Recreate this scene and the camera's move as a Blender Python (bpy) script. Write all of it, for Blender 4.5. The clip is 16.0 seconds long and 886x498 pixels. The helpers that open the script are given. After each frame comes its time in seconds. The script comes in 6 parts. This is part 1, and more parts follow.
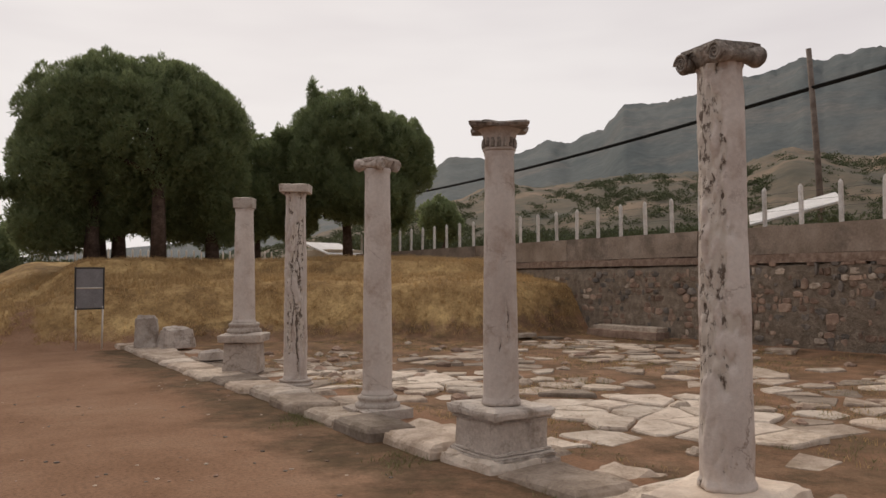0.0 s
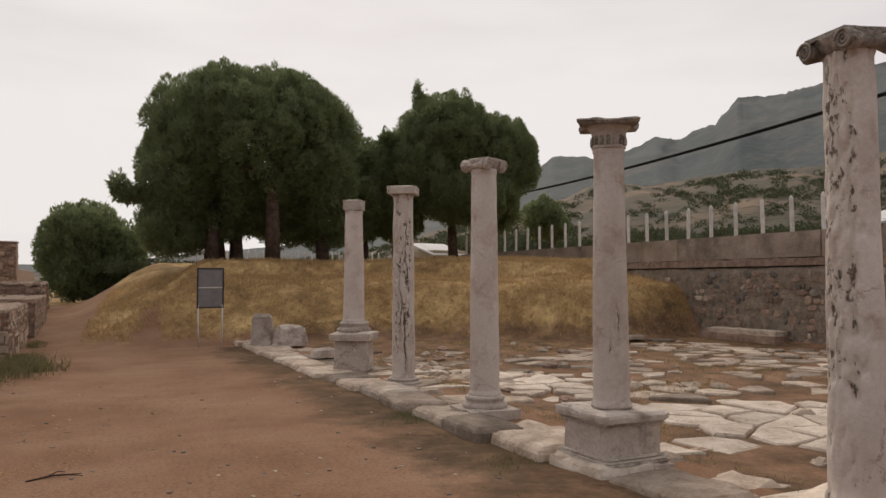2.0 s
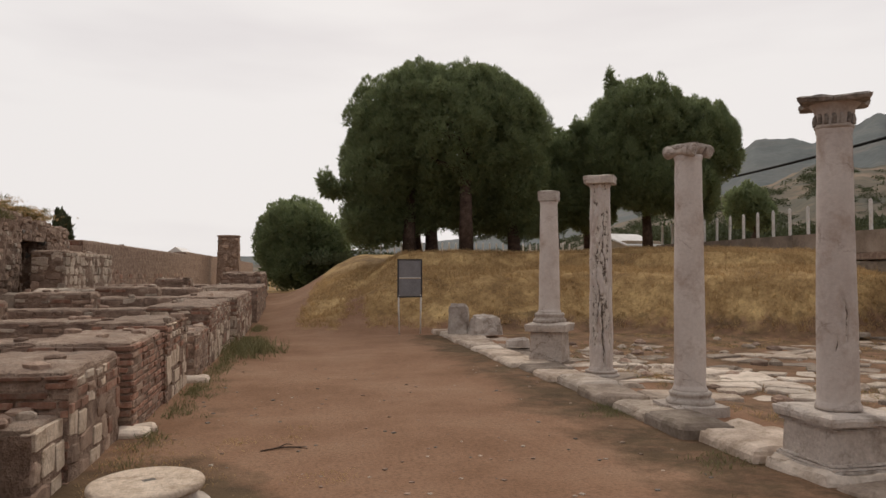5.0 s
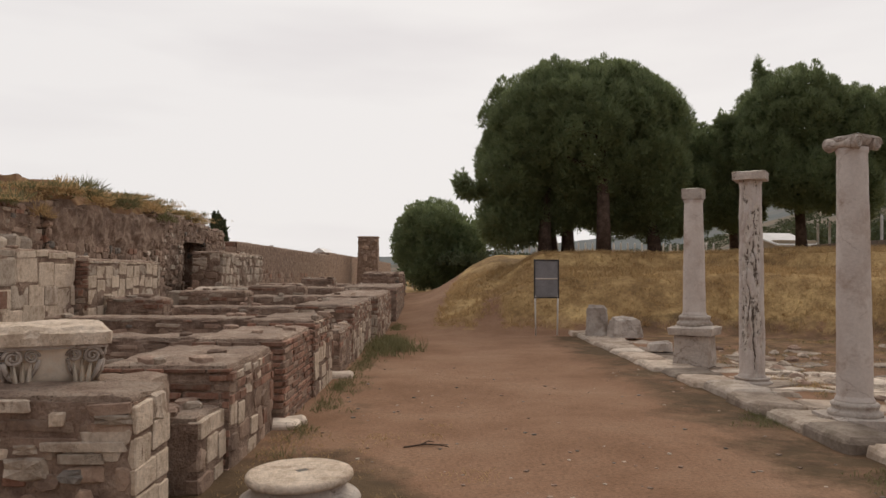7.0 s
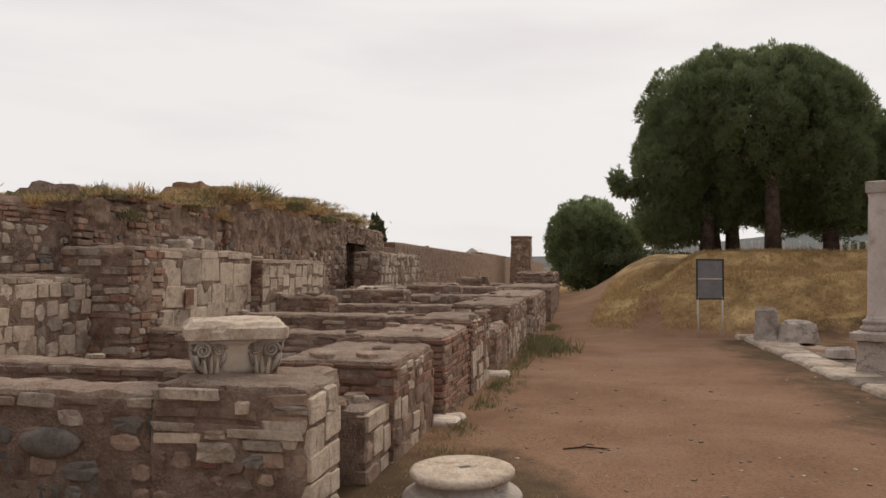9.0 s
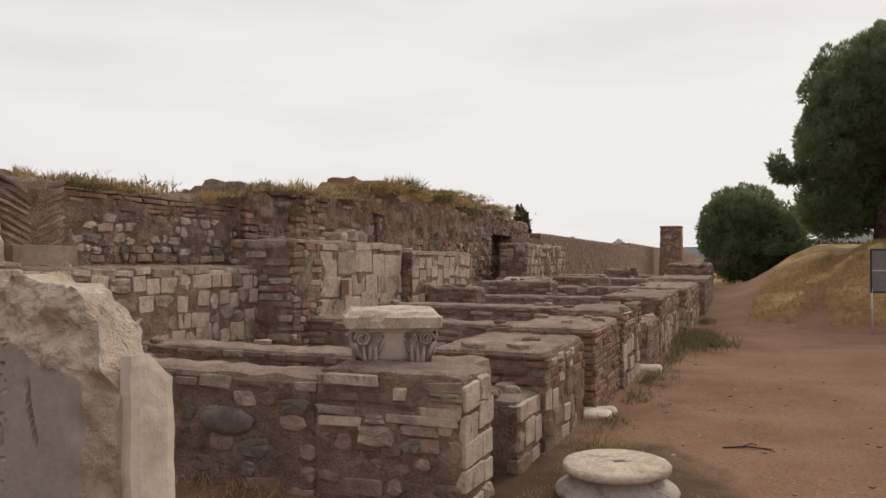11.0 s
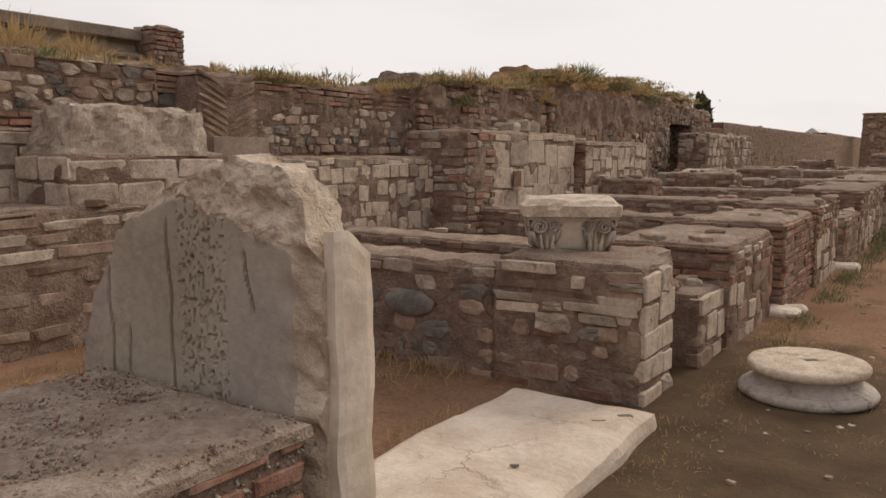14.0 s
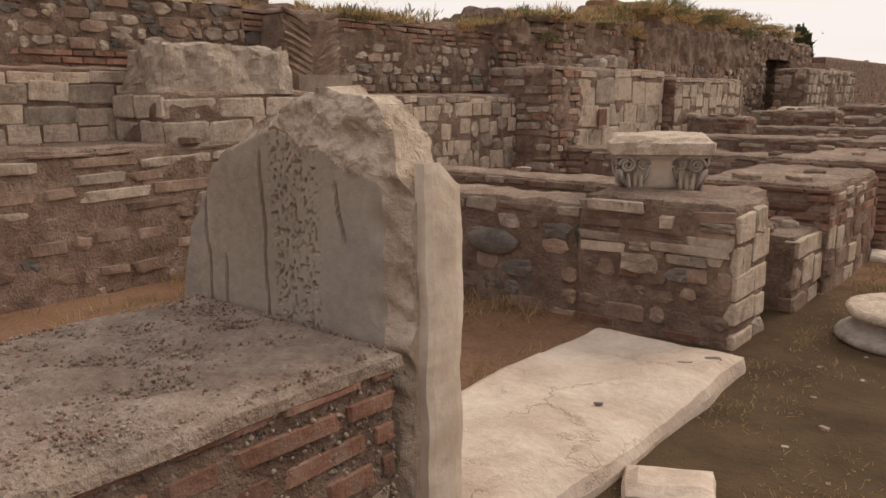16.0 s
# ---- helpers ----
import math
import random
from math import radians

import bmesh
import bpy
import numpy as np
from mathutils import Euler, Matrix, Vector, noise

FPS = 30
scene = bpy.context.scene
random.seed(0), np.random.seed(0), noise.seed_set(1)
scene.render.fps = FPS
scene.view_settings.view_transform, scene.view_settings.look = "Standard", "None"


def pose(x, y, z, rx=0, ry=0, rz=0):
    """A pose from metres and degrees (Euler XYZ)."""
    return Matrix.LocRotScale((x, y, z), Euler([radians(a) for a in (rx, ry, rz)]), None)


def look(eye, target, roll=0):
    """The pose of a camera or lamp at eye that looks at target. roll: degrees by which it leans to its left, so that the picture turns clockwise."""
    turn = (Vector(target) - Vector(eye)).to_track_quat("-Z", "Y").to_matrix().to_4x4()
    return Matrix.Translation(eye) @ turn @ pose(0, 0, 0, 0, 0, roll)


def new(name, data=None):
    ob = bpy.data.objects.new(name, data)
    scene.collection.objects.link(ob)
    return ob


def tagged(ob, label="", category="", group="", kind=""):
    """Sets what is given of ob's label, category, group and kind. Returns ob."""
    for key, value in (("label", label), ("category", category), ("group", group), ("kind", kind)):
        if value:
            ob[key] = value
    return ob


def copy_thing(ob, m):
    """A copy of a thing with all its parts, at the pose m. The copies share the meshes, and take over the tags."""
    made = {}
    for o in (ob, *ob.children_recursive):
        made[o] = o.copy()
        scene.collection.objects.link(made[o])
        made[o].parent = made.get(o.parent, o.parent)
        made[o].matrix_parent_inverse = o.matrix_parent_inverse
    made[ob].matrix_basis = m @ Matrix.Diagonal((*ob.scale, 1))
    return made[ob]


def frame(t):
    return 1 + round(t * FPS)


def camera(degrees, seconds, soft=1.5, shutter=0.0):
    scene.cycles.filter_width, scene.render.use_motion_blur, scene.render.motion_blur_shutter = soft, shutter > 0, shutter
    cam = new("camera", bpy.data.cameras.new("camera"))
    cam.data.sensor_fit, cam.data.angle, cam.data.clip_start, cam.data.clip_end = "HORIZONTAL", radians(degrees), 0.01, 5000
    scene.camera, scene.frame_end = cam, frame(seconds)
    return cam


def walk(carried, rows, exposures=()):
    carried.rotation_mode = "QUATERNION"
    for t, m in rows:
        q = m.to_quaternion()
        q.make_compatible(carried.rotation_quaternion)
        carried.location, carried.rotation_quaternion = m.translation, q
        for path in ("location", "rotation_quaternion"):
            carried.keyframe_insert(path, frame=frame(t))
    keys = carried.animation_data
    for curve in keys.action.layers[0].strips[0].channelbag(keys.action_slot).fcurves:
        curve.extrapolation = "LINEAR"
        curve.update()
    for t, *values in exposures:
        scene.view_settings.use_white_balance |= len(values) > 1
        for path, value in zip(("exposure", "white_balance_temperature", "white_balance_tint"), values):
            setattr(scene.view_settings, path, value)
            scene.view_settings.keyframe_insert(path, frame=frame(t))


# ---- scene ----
cam = camera(60.4, 16.0, soft=1.5)
ROWS = [
    (0.0, 0.001, 0.000, 1.599, -32.47, 2.23, -0.25),
    (0.5, -0.004, 0.002, 1.597, -30.61, 2.26, -0.21),
    (1.0, -0.010, 0.006, 1.601, -28.61, 2.26, -0.21),
    (1.5, -0.014, 0.014, 1.600, -26.72, 2.29, -0.18),
    (2.0, -0.024, 0.015, 1.598, -24.64, 2.30, -0.17),
    (2.5, -0.033, 0.016, 1.596, -22.43, 2.31, -0.13),
    (3.0, -0.040, 0.020, 1.595, -19.98, 2.31, -0.10),
    (3.5, -0.061, 0.016, 1.593, -17.64, 2.29, -0.05),
    (4.0, -0.093, 0.014, 1.590, -15.23, 1.99, -0.01),
    (6.5, -0.181, 0.036, 1.590, -3.14, 1.70, 0.10),
    (7.0, -0.194, 0.037, 1.592, -0.44, 1.68, 0.18),
    (7.5, -0.209, 0.039, 1.591, 2.27, 1.69, 0.19),
    (8.0, -0.219, 0.035, 1.591, 5.11, 1.66, 0.21),
    (8.5, -0.234, 0.033, 1.590, 8.01, 1.65, 0.22),
    (9.0, -0.250, 0.030, 1.593, 10.98, 1.62, 0.24),
    (11.5, -0.312, -0.009, 1.588, 24.32, 0.29, 0.23),
    (12.0, -0.329, -0.009, 1.583, 26.75, -0.86, 0.23),
    (12.5, -0.340, -0.005, 1.574, 28.86, -2.00, 0.17),
    (13.0, -0.354, -0.005, 1.570, 30.99, -3.54, 0.12),
    (13.5, -0.364, -0.005, 1.559, 32.85, -5.31, -0.00),
    (14.0, -0.373, -0.003, 1.550, 34.33, -7.08, -0.06),
    (14.5, -0.383, -0.002, 1.539, 35.78, -8.75, -0.16),
    (15.0, -0.391, -0.003, 1.531, 36.99, -10.14, -0.22),
    (15.5, -0.402, -0.003, 1.523, 38.37, -11.18, -0.30),
    (16.0, -0.408, -0.010, 1.523, 40.28, -11.46, -0.38),
]
walk(cam, [(t, pose(x, y, z, 90 + pitch, -roll, yaw)) for t, x, y, z, yaw, pitch, roll in ROWS], exposures=[(0.0, 0.02, 6600, 11), (9.0, 0.07, 6500, 9), (12.5, 0.09, 6500, 9), (14.5, 0.13, 6650, 11), (16.0, 0.17, 6850, 13)])

# ---- sky and sun: thin bright overcast, the sun veiled beyond the far end of the road ----
SUN_AZ, SUN_EL = 14.0, 34.0
world = bpy.data.worlds.new("overcast_sky")
scene.world = world
world.use_nodes = True
wn, wl = world.node_tree.nodes, world.node_tree.links
wn.clear()
w_out, w_bg = wn.new("ShaderNodeOutputWorld"), wn.new("ShaderNodeBackground")
w_sky = wn.new("ShaderNodeTexSky")
w_sky.sky_type, w_sky.sun_disc = "NISHITA", False
w_sky.sun_elevation, w_sky.sun_rotation = radians(SUN_EL), radians(SUN_AZ)
w_sky.air_density, w_sky.dust_density = 1.0, 3.0
w_co = wn.new("ShaderNodeTexCoord")
w_map = wn.new("ShaderNodeMapping")
w_map.inputs["Scale"].default_value = (1.0, 1.0, 5.0)
w_noise = wn.new("ShaderNodeTexNoise")
w_noise.inputs["Scale"].default_value, w_noise.inputs["Detail"].default_value = 1.6, 4
w_ramp = wn.new("ShaderNodeValToRGB")
w_ramp.color_ramp.elements[0].position, w_ramp.color_ramp.elements[0].color = 0.30, (6.45, 6.1, 6.15, 1)
w_ramp.color_ramp.elements[1].position, w_ramp.color_ramp.elements[1].color = 0.56, (7.5, 7.2, 7.1, 1)
# the cloud is brighter towards the sun
w_dot = wn.new("ShaderNodeVectorMath")
w_dot.operation = "DOT_PRODUCT"
w_dot.inputs[1].default_value = (math.sin(radians(SUN_AZ)) * 0.95, math.cos(radians(SUN_AZ)) * 0.95, 0.35)
w_glow = wn.new("ShaderNodeMapRange")
w_glow.inputs["From Min"].default_value, w_glow.inputs["From Max"].default_value = -0.75, 0.45
w_glow.inputs["To Min"].default_value, w_glow.inputs["To Max"].default_value = 0.0, 1.0
w_bright = wn.new("ShaderNodeMix")
w_bright.data_type = "RGBA"
w_bright.inputs["A"].default_value = (3.9, 3.85, 4.0, 1)
w_mix = wn.new("ShaderNodeMix")
w_mix.data_type = "RGBA"
w_mix.inputs["Factor"].default_value = 0.985
wl.new(w_co.outputs["Generated"], w_map.inputs["Vector"])
wl.new(w_map.outputs["Vector"], w_noise.inputs["Vector"])
wl.new(w_noise.outputs["Fac"], w_ramp.inputs["Fac"])
wl.new(w_co.outputs["Generated"], w_dot.inputs[0])
wl.new(w_dot.outputs["Value"], w_glow.inputs["Value"])
wl.new(w_glow.outputs["Result"], w_bright.inputs["Factor"])
wl.new(w_ramp.outputs["Color"], w_bright.inputs["B"])
wl.new(w_sky.outputs["Color"], w_mix.inputs["A"])
wl.new(w_bright.outputs["Result"], w_mix.inputs["B"])
wl.new(w_mix.outputs["Result"], w_bg.inputs["Color"])
wl.new(w_bg.outputs["Background"], w_out.inputs["Surface"])
w_bg.inputs["Strength"].default_value = 0.11

sun = new("sun", bpy.data.lights.new("sun", "SUN"))
sun.data.energy, sun.data.angle, sun.data.color = 1.5, radians(24), (1.0, 0.88, 0.72)
sun.matrix_world = look((0, 0, 0), (-math.sin(radians(SUN_AZ)) * math.cos(radians(SUN_EL)), -math.cos(radians(SUN_AZ)) * math.cos(radians(SUN_EL)), -math.sin(radians(SUN_EL))))


# ---- materials ----
def surface(name, colours, scale=3.0, fine=40.0, rough=0.9, bump=0.4, spread=0.12, stains=None, stain_scale=1.2, cracks=0.0, crack_scale=4.0, depth=0.01, pits=0.0, grit=1.0):
    """A weathered surface: three colours over coarse and fine grain, a random shade for each piece, stains, cracks, pits and relief."""
    m = bpy.data.materials.new(name)
    m.use_nodes = True
    n, l = m.node_tree.nodes, m.node_tree.links
    bs = n["Principled BSDF"]
    bs.inputs["Roughness"].default_value = rough
    bs.inputs["Specular IOR Level"].default_value = 0.25
    co, info = n.new("ShaderNodeNewGeometry"), n.new("ShaderNodeObjectInfo")
    off = n.new("ShaderNodeVectorMath")
    off.operation = "MULTIPLY_ADD"
    off.inputs[1].default_value = (1, 1, 1)
    seed = n.new("ShaderNodeCombineXYZ")
    push = n.new("ShaderNodeMath")
    push.operation = "MULTIPLY"
    push.inputs[1].default_value = 37.0
    l.new(info.outputs["Random"], push.inputs[0])
    l.new(push.outputs[0], seed.inputs["Z"])
    l.new(co.outputs["Position"], off.inputs[0])
    l.new(seed.outputs[0], off.inputs[2])

    def tex(s, detail=5.0, roughness=0.6):
        t = n.new("ShaderNodeTexNoise")
        t.inputs["Scale"].default_value, t.inputs["Detail"].default_value, t.inputs["Roughness"].default_value = s, detail, roughness
        l.new(off.outputs[0], t.inputs["Vector"])
        return t

    coarse, grain = tex(scale), tex(fine, 4.0, 0.7)
    ramp = n.new("ShaderNodeValToRGB")
    el = ramp.color_ramp.elements
    el[0].position, el[0].color = 0.3, (*colours[0], 1)
    el[1].position, el[1].color = 0.7, (*colours[2], 1)
    mid = el.new(0.5)
    mid.color = (*colours[1], 1)
    l.new(coarse.outputs["Fac"], ramp.inputs["Fac"])
    colour = ramp.outputs["Color"]

    def blend(kind, fac, a, b):
        x = n.new("ShaderNodeMix")
        x.data_type, x.blend_type = "RGBA", kind
        if isinstance(fac, float):
            x.inputs["Factor"].default_value = fac
        else:
            l.new(fac, x.inputs["Factor"])
        l.new(a, x.inputs["A"])
        if isinstance(b, tuple):
            x.inputs["B"].default_value = (*b, 1)
        else:
            l.new(b, x.inputs["B"])
        return x.outputs["Result"]

    def span(value, a, b, c, d):
        r = n.new("ShaderNodeMapRange")
        r.inputs["From Min"].default_value, r.inputs["From Max"].default_value = a, b
        r.inputs["To Min"].default_value, r.inputs["To Max"].default_value = c, d
        l.new(value, r.inputs["Value"])
        return r.outputs["Result"]

    if stains:
        colour = blend("MIX", span(tex(stain_scale, 6.0, 0.7).outputs["Fac"], 0.52, 0.66, 0.0, 0.85), colour, stains)
    hsv = n.new("ShaderNodeHueSaturation")
    l.new(colour, hsv.inputs["Color"])
    shade = n.new("ShaderNodeMath")
    shade.operation = "MULTIPLY"
    l.new(span(info.outputs["Random"], 0.0, 1.0, 1.0 - spread * 2, 1.0 + spread * 2), shade.inputs[0])
    l.new(span(grain.outputs["Fac"], 0.3, 0.7, 1 - 0.18 * grit, 1 + 0.15 * grit), shade.inputs[1])
    l.new(shade.outputs[0], hsv.inputs["Value"])
    colour = hsv.outputs["Color"]
    height = n.new("ShaderNodeMath")
    height.operation = "MULTIPLY_ADD"
    l.new(coarse.outputs["Fac"], height.inputs[0])
    height.inputs[1].default_value = 0.6
    l.new(grain.outputs["Fac"], height.inputs[2])
    h = height.outputs[0]
    for amount, s, kind in ((cracks, crack_scale, "DISTANCE_TO_EDGE"), (pits, 34.0, "F1")):
        if amount:
            vo = n.new("ShaderNodeTexVoronoi")
            vo.feature = kind
            vo.inputs["Scale"].default_value = s
            warp = n.new("ShaderNodeVectorMath")
            warp.operation = "MULTIPLY_ADD"
            warp.inputs[1].default_value = (0.5, 0.5, 0.5) if kind != "F1" else (0.03, 0.03, 0.03)
            l.new(tex(2.5, 5.0, 0.7).outputs["Color"], warp.inputs[0])
            l.new(off.outputs[0], warp.inputs[2])
            l.new(warp.outputs[0], vo.inputs["Vector"])
            line = span(vo.outputs["Distance"], 0.0, 0.022 if kind != "F1" else 0.3, 1.0, 0.0)
            gate = n.new("ShaderNodeMath")
            gate.operation = "MULTIPLY"
            l.new(line, gate.inputs[0])
            l.new(span(tex(1.7, 3.0).outputs["Fac"], 0.45, 0.58, 0.0, amount), gate.inputs[1])
            colour = blend("MULTIPLY", gate.outputs[0], colour, (0.35, 0.28, 0.22))
            low = n.new("ShaderNodeMath")
            low.operation = "SUBTRACT"
            l.new(h, low.inputs[0])
            l.new(gate.outputs[0], low.inputs[1])
            h = low.outputs[0]
    l.new(colour, bs.inputs["Base Color"])
    bp = n.new("ShaderNodeBump")
    bp.inputs["Strength"].default_value, bp.inputs["Distance"].default_value = bump, depth
    l.new(h, bp.inputs["Height"])
    l.new(bp.outputs["Normal"], bs.inputs["Normal"])
    return m


M_MARBLE = surface("weathered_marble", ((0.46, 0.385, 0.345), (0.57, 0.50, 0.455), (0.63, 0.565, 0.52)), 2.2, 30, 0.8, 0.5, 0.05, (0.40, 0.31, 0.255), 2.6, 0.6, 1.7, 0.012, grit=0.45)
M_MARBLE_GREY = surface("grey_marble", ((0.36, 0.30, 0.255), (0.47, 0.405, 0.355), (0.55, 0.485, 0.43)), 3.2, 30, 0.82, 0.6, 0.05, (0.25, 0.195, 0.155), 3.6, 0.7, 2.0, 0.014)
M_SLAB = surface("rough_grey_slab", ((0.35, 0.285, 0.22), (0.44, 0.37, 0.295), (0.51, 0.435, 0.355)), 1.6, 22, 0.9, 0.5, 0.04, (0.36, 0.305, 0.275), 1.6, 0.15, 1.6, 0.010, grit=0.6)
M_WHITE = surface("pale_marble", ((0.50, 0.39, 0.305), (0.62, 0.51, 0.415), (0.70, 0.595, 0.495)), 2.6, 26, 0.75, 0.6, 0.06, (0.50, 0.385, 0.30), 1.8, 0.5, 2.0, 0.014, grit=0.6)
M_BLOCK = surface("pale_ashlar", ((0.33, 0.26, 0.20), (0.47, 0.385, 0.31), (0.58, 0.49, 0.40)), 6.0, 34, 0.88, 0.8, 0.14, (0.27, 0.195, 0.145), 5.0, 0.5, 5.0, 0.016)
M_BRICK = surface("red_brick", ((0.20, 0.10, 0.07), (0.30, 0.16, 0.112), (0.36, 0.245, 0.185)), 10.0, 50, 0.92, 0.8, 0.17, (0.29, 0.215, 0.165), 6.0, 0.0, 4.0, 0.012)
M_FIELD = surface("brown_fieldstone", ((0.175, 0.115, 0.086), (0.31, 0.215, 0.163), (0.44, 0.33, 0.252)), 3.6, 40, 0.92, 0.8, 0.17, (0.29, 0.205, 0.155), 6.0, 0.0, 4.0, 0.018)
M_DARK = surface("dark_fieldstone", ((0.12, 0.105, 0.092), (0.18, 0.157, 0.138), (0.27, 0.232, 0.20)), 6.0, 40, 0.88, 0.7, 0.15, None, 2.0, 0.0, 4.0, 0.014)
M_MORTAR = surface("earthy_mortar", ((0.185, 0.12, 0.088), (0.295, 0.205, 0.155), (0.41, 0.305, 0.238)), 6.0, 38, 0.97, 1.0, 0.06, (0.18, 0.12, 0.092), 3.2, 0.0, 4.0, 0.035)
M_TOP = surface("mortar_wall_top", ((0.25, 0.17, 0.128), (0.37, 0.27, 0.208), (0.50, 0.395, 0.31)), 5.0, 42, 0.97, 1.0, 0.06, (0.26, 0.195, 0.155), 2.5, 0.0, 4.0, 0.03, 1.0, 1.5)
M_CONCRETE = surface("stained_concrete", ((0.19, 0.145, 0.11), (0.28, 0.22, 0.175), (0.37, 0.30, 0.245)), 1.2, 20, 0.9, 0.3, 0.08, (0.14, 0.112, 0.09), 0.9)
M_POST = surface("pale_concrete_post", ((0.5, 0.46, 0.43), (0.6, 0.57, 0.54), (0.68, 0.65, 0.62)), 6.0, 40, 0.85, 0.2, 0.06)
M_BARK = surface("pine_bark", ((0.05, 0.032, 0.024), (0.09, 0.06, 0.045), (0.14, 0.095, 0.075)), 5.0, 20, 0.95, 0.8, 0.08, None, 2.0, 0.0, 4.0, 0.03)
M_WOOD = surface("grey_pole_wood", ((0.11, 0.085, 0.07), (0.17, 0.135, 0.115), (0.22, 0.18, 0.155)), 3.0, 30, 0.9, 0.3, 0.06)
M_METAL = surface("painted_metal", ((0.03, 0.03, 0.032), (0.04, 0.04, 0.042), (0.055, 0.055, 0.058)), 4.0, 30, 0.5, 0.1, 0.03)
M_RUBBER = surface("black_cable_rubber", ((0.010, 0.010, 0.010), (0.014, 0.014, 0.014), (0.02, 0.02, 0.02)), 4.0, 30, 0.95, 0.1, 0.03)
M_BOARD = surface("faded_grey_board", ((0.19, 0.18, 0.185), (0.22, 0.21, 0.215), (0.25, 0.24, 0.245)), 4.0, 30, 0.55, 0.1, 0.03)
M_LEG = surface("pale_painted_tube", ((0.5, 0.45, 0.42), (0.58, 0.54, 0.5), (0.64, 0.6, 0.56)), 8.0, 30, 0.5, 0.1, 0.03)
M_ROOF = surface("whitewashed_roof", ((0.55, 0.53, 0.52), (0.66, 0.64, 0.63), (0.72, 0.7, 0.69)), 1.0, 20, 0.7, 0.2, 0.03)
M_PLASTER = surface("cream_plaster", ((0.33, 0.27, 0.2), (0.4, 0.33, 0.25), (0.46, 0.39, 0.31)), 1.0, 20, 0.9, 0.2, 0.03)
# the mountain's distance haze is put into its base colour as blue-grey
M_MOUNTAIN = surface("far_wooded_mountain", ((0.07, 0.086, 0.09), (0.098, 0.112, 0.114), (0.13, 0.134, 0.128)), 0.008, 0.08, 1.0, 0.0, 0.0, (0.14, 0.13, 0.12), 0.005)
M_PAVE = surface("dusty_paving", ((0.24, 0.18, 0.138), (0.36, 0.285, 0.225), (0.48, 0.395, 0.325)), 3.0, 30, 0.9, 0.7, 0.22, (0.22, 0.165, 0.115), 2.2, 0.4, 3.0, 0.014)
M_BREAK = surface("fresh_broken_stone", ((0.44, 0.335, 0.245), (0.60, 0.485, 0.38), (0.69, 0.57, 0.46)), 7.0, 30, 0.9, 0.8, 0.04, (0.36, 0.265, 0.19), 6.0, 0.15, 5.0, 0.02, 0.25)
M_GLOOM = surface("dark_earthy_mortar", ((0.18, 0.14, 0.105), (0.27, 0.215, 0.165), (0.37, 0.30, 0.235)), 5.0, 25, 0.97, 1.0, 0.06, (0.20, 0.165, 0.13), 2.2, 0.0, 4.0, 0.05)
M_ERODED = surface("scarred_marble", ((0.46, 0.385, 0.345), (0.57, 0.50, 0.455), (0.63, 0.565, 0.52)), 2.2, 30, 0.8, 0.5, 0.05, (0.40, 0.31, 0.255), 2.6, 0.6, 1.7, 0.012, grit=0.45)


def add_scars(m):
    """Dark pits and rough pale patches, as strong as the mesh's own scar value."""
    n, l = m.node_tree.nodes, m.node_tree.links
    bs, bump = n["Principled BSDF"], n["Bump"]
    geo, att = n.new("ShaderNodeNewGeometry"), n.new("ShaderNodeAttribute")
    att.attribute_name = "scar"

    def mask(scale, share, width, stretch):
        flat = n.new("ShaderNodeVectorMath")
        flat.operation = "MULTIPLY"
        flat.inputs[1].default_value = (1, 1, stretch)
        l.new(geo.outputs["Position"], flat.inputs[0])
        t = n.new("ShaderNodeTexNoise")
        t.inputs["Scale"].default_value, t.inputs["Detail"].default_value, t.inputs["Roughness"].default_value = scale, 6.0, 0.68
        l.new(flat.outputs[0], t.inputs["Vector"])
        add = n.new("ShaderNodeMath")
        add.operation = "MULTIPLY_ADD"
        add.inputs[1].default_value = share
        l.new(att.outputs["Fac"], add.inputs[0])
        l.new(t.outputs["Fac"], add.inputs[2])
        r = n.new("ShaderNodeMapRange")
        r.inputs["From Min"].default_value, r.inputs["From Max"].default_value = 0.78, 0.78 + width
        l.new(add.outputs[0], r.inputs["Value"])
        return r.outputs["Result"]

    pale, pit = mask(9.0, 0.50, 0.12, 0.6), mask(22.0, 0.27, 0.07, 0.55)
    old = bs.inputs["Base Color"].links[0].from_socket
    for fac, colour in ((pale, (0.60, 0.53, 0.465, 1)), (pit, (0.16, 0.125, 0.10, 1))):
        x = n.new("ShaderNodeMix")
        x.data_type = "RGBA"
        l.new(fac, x.inputs["Factor"])
        l.new(old, x.inputs["A"])
        x.inputs["B"].default_value = colour
        old = x.outputs["Result"]
    l.new(old, bs.inputs["Base Color"])
    h = bump.inputs["Height"].links[0].from_socket
    for fac, k in ((pale, 0.7), (pit, 1.6)):
        low = n.new("ShaderNodeMath")
        low.operation = "MULTIPLY_ADD"
        low.inputs[1].default_value = -k
        l.new(fac, low.inputs[0])
        l.new(h, low.inputs[2])
        h = low.outputs[0]
    l.new(h, bump.inputs["Height"])


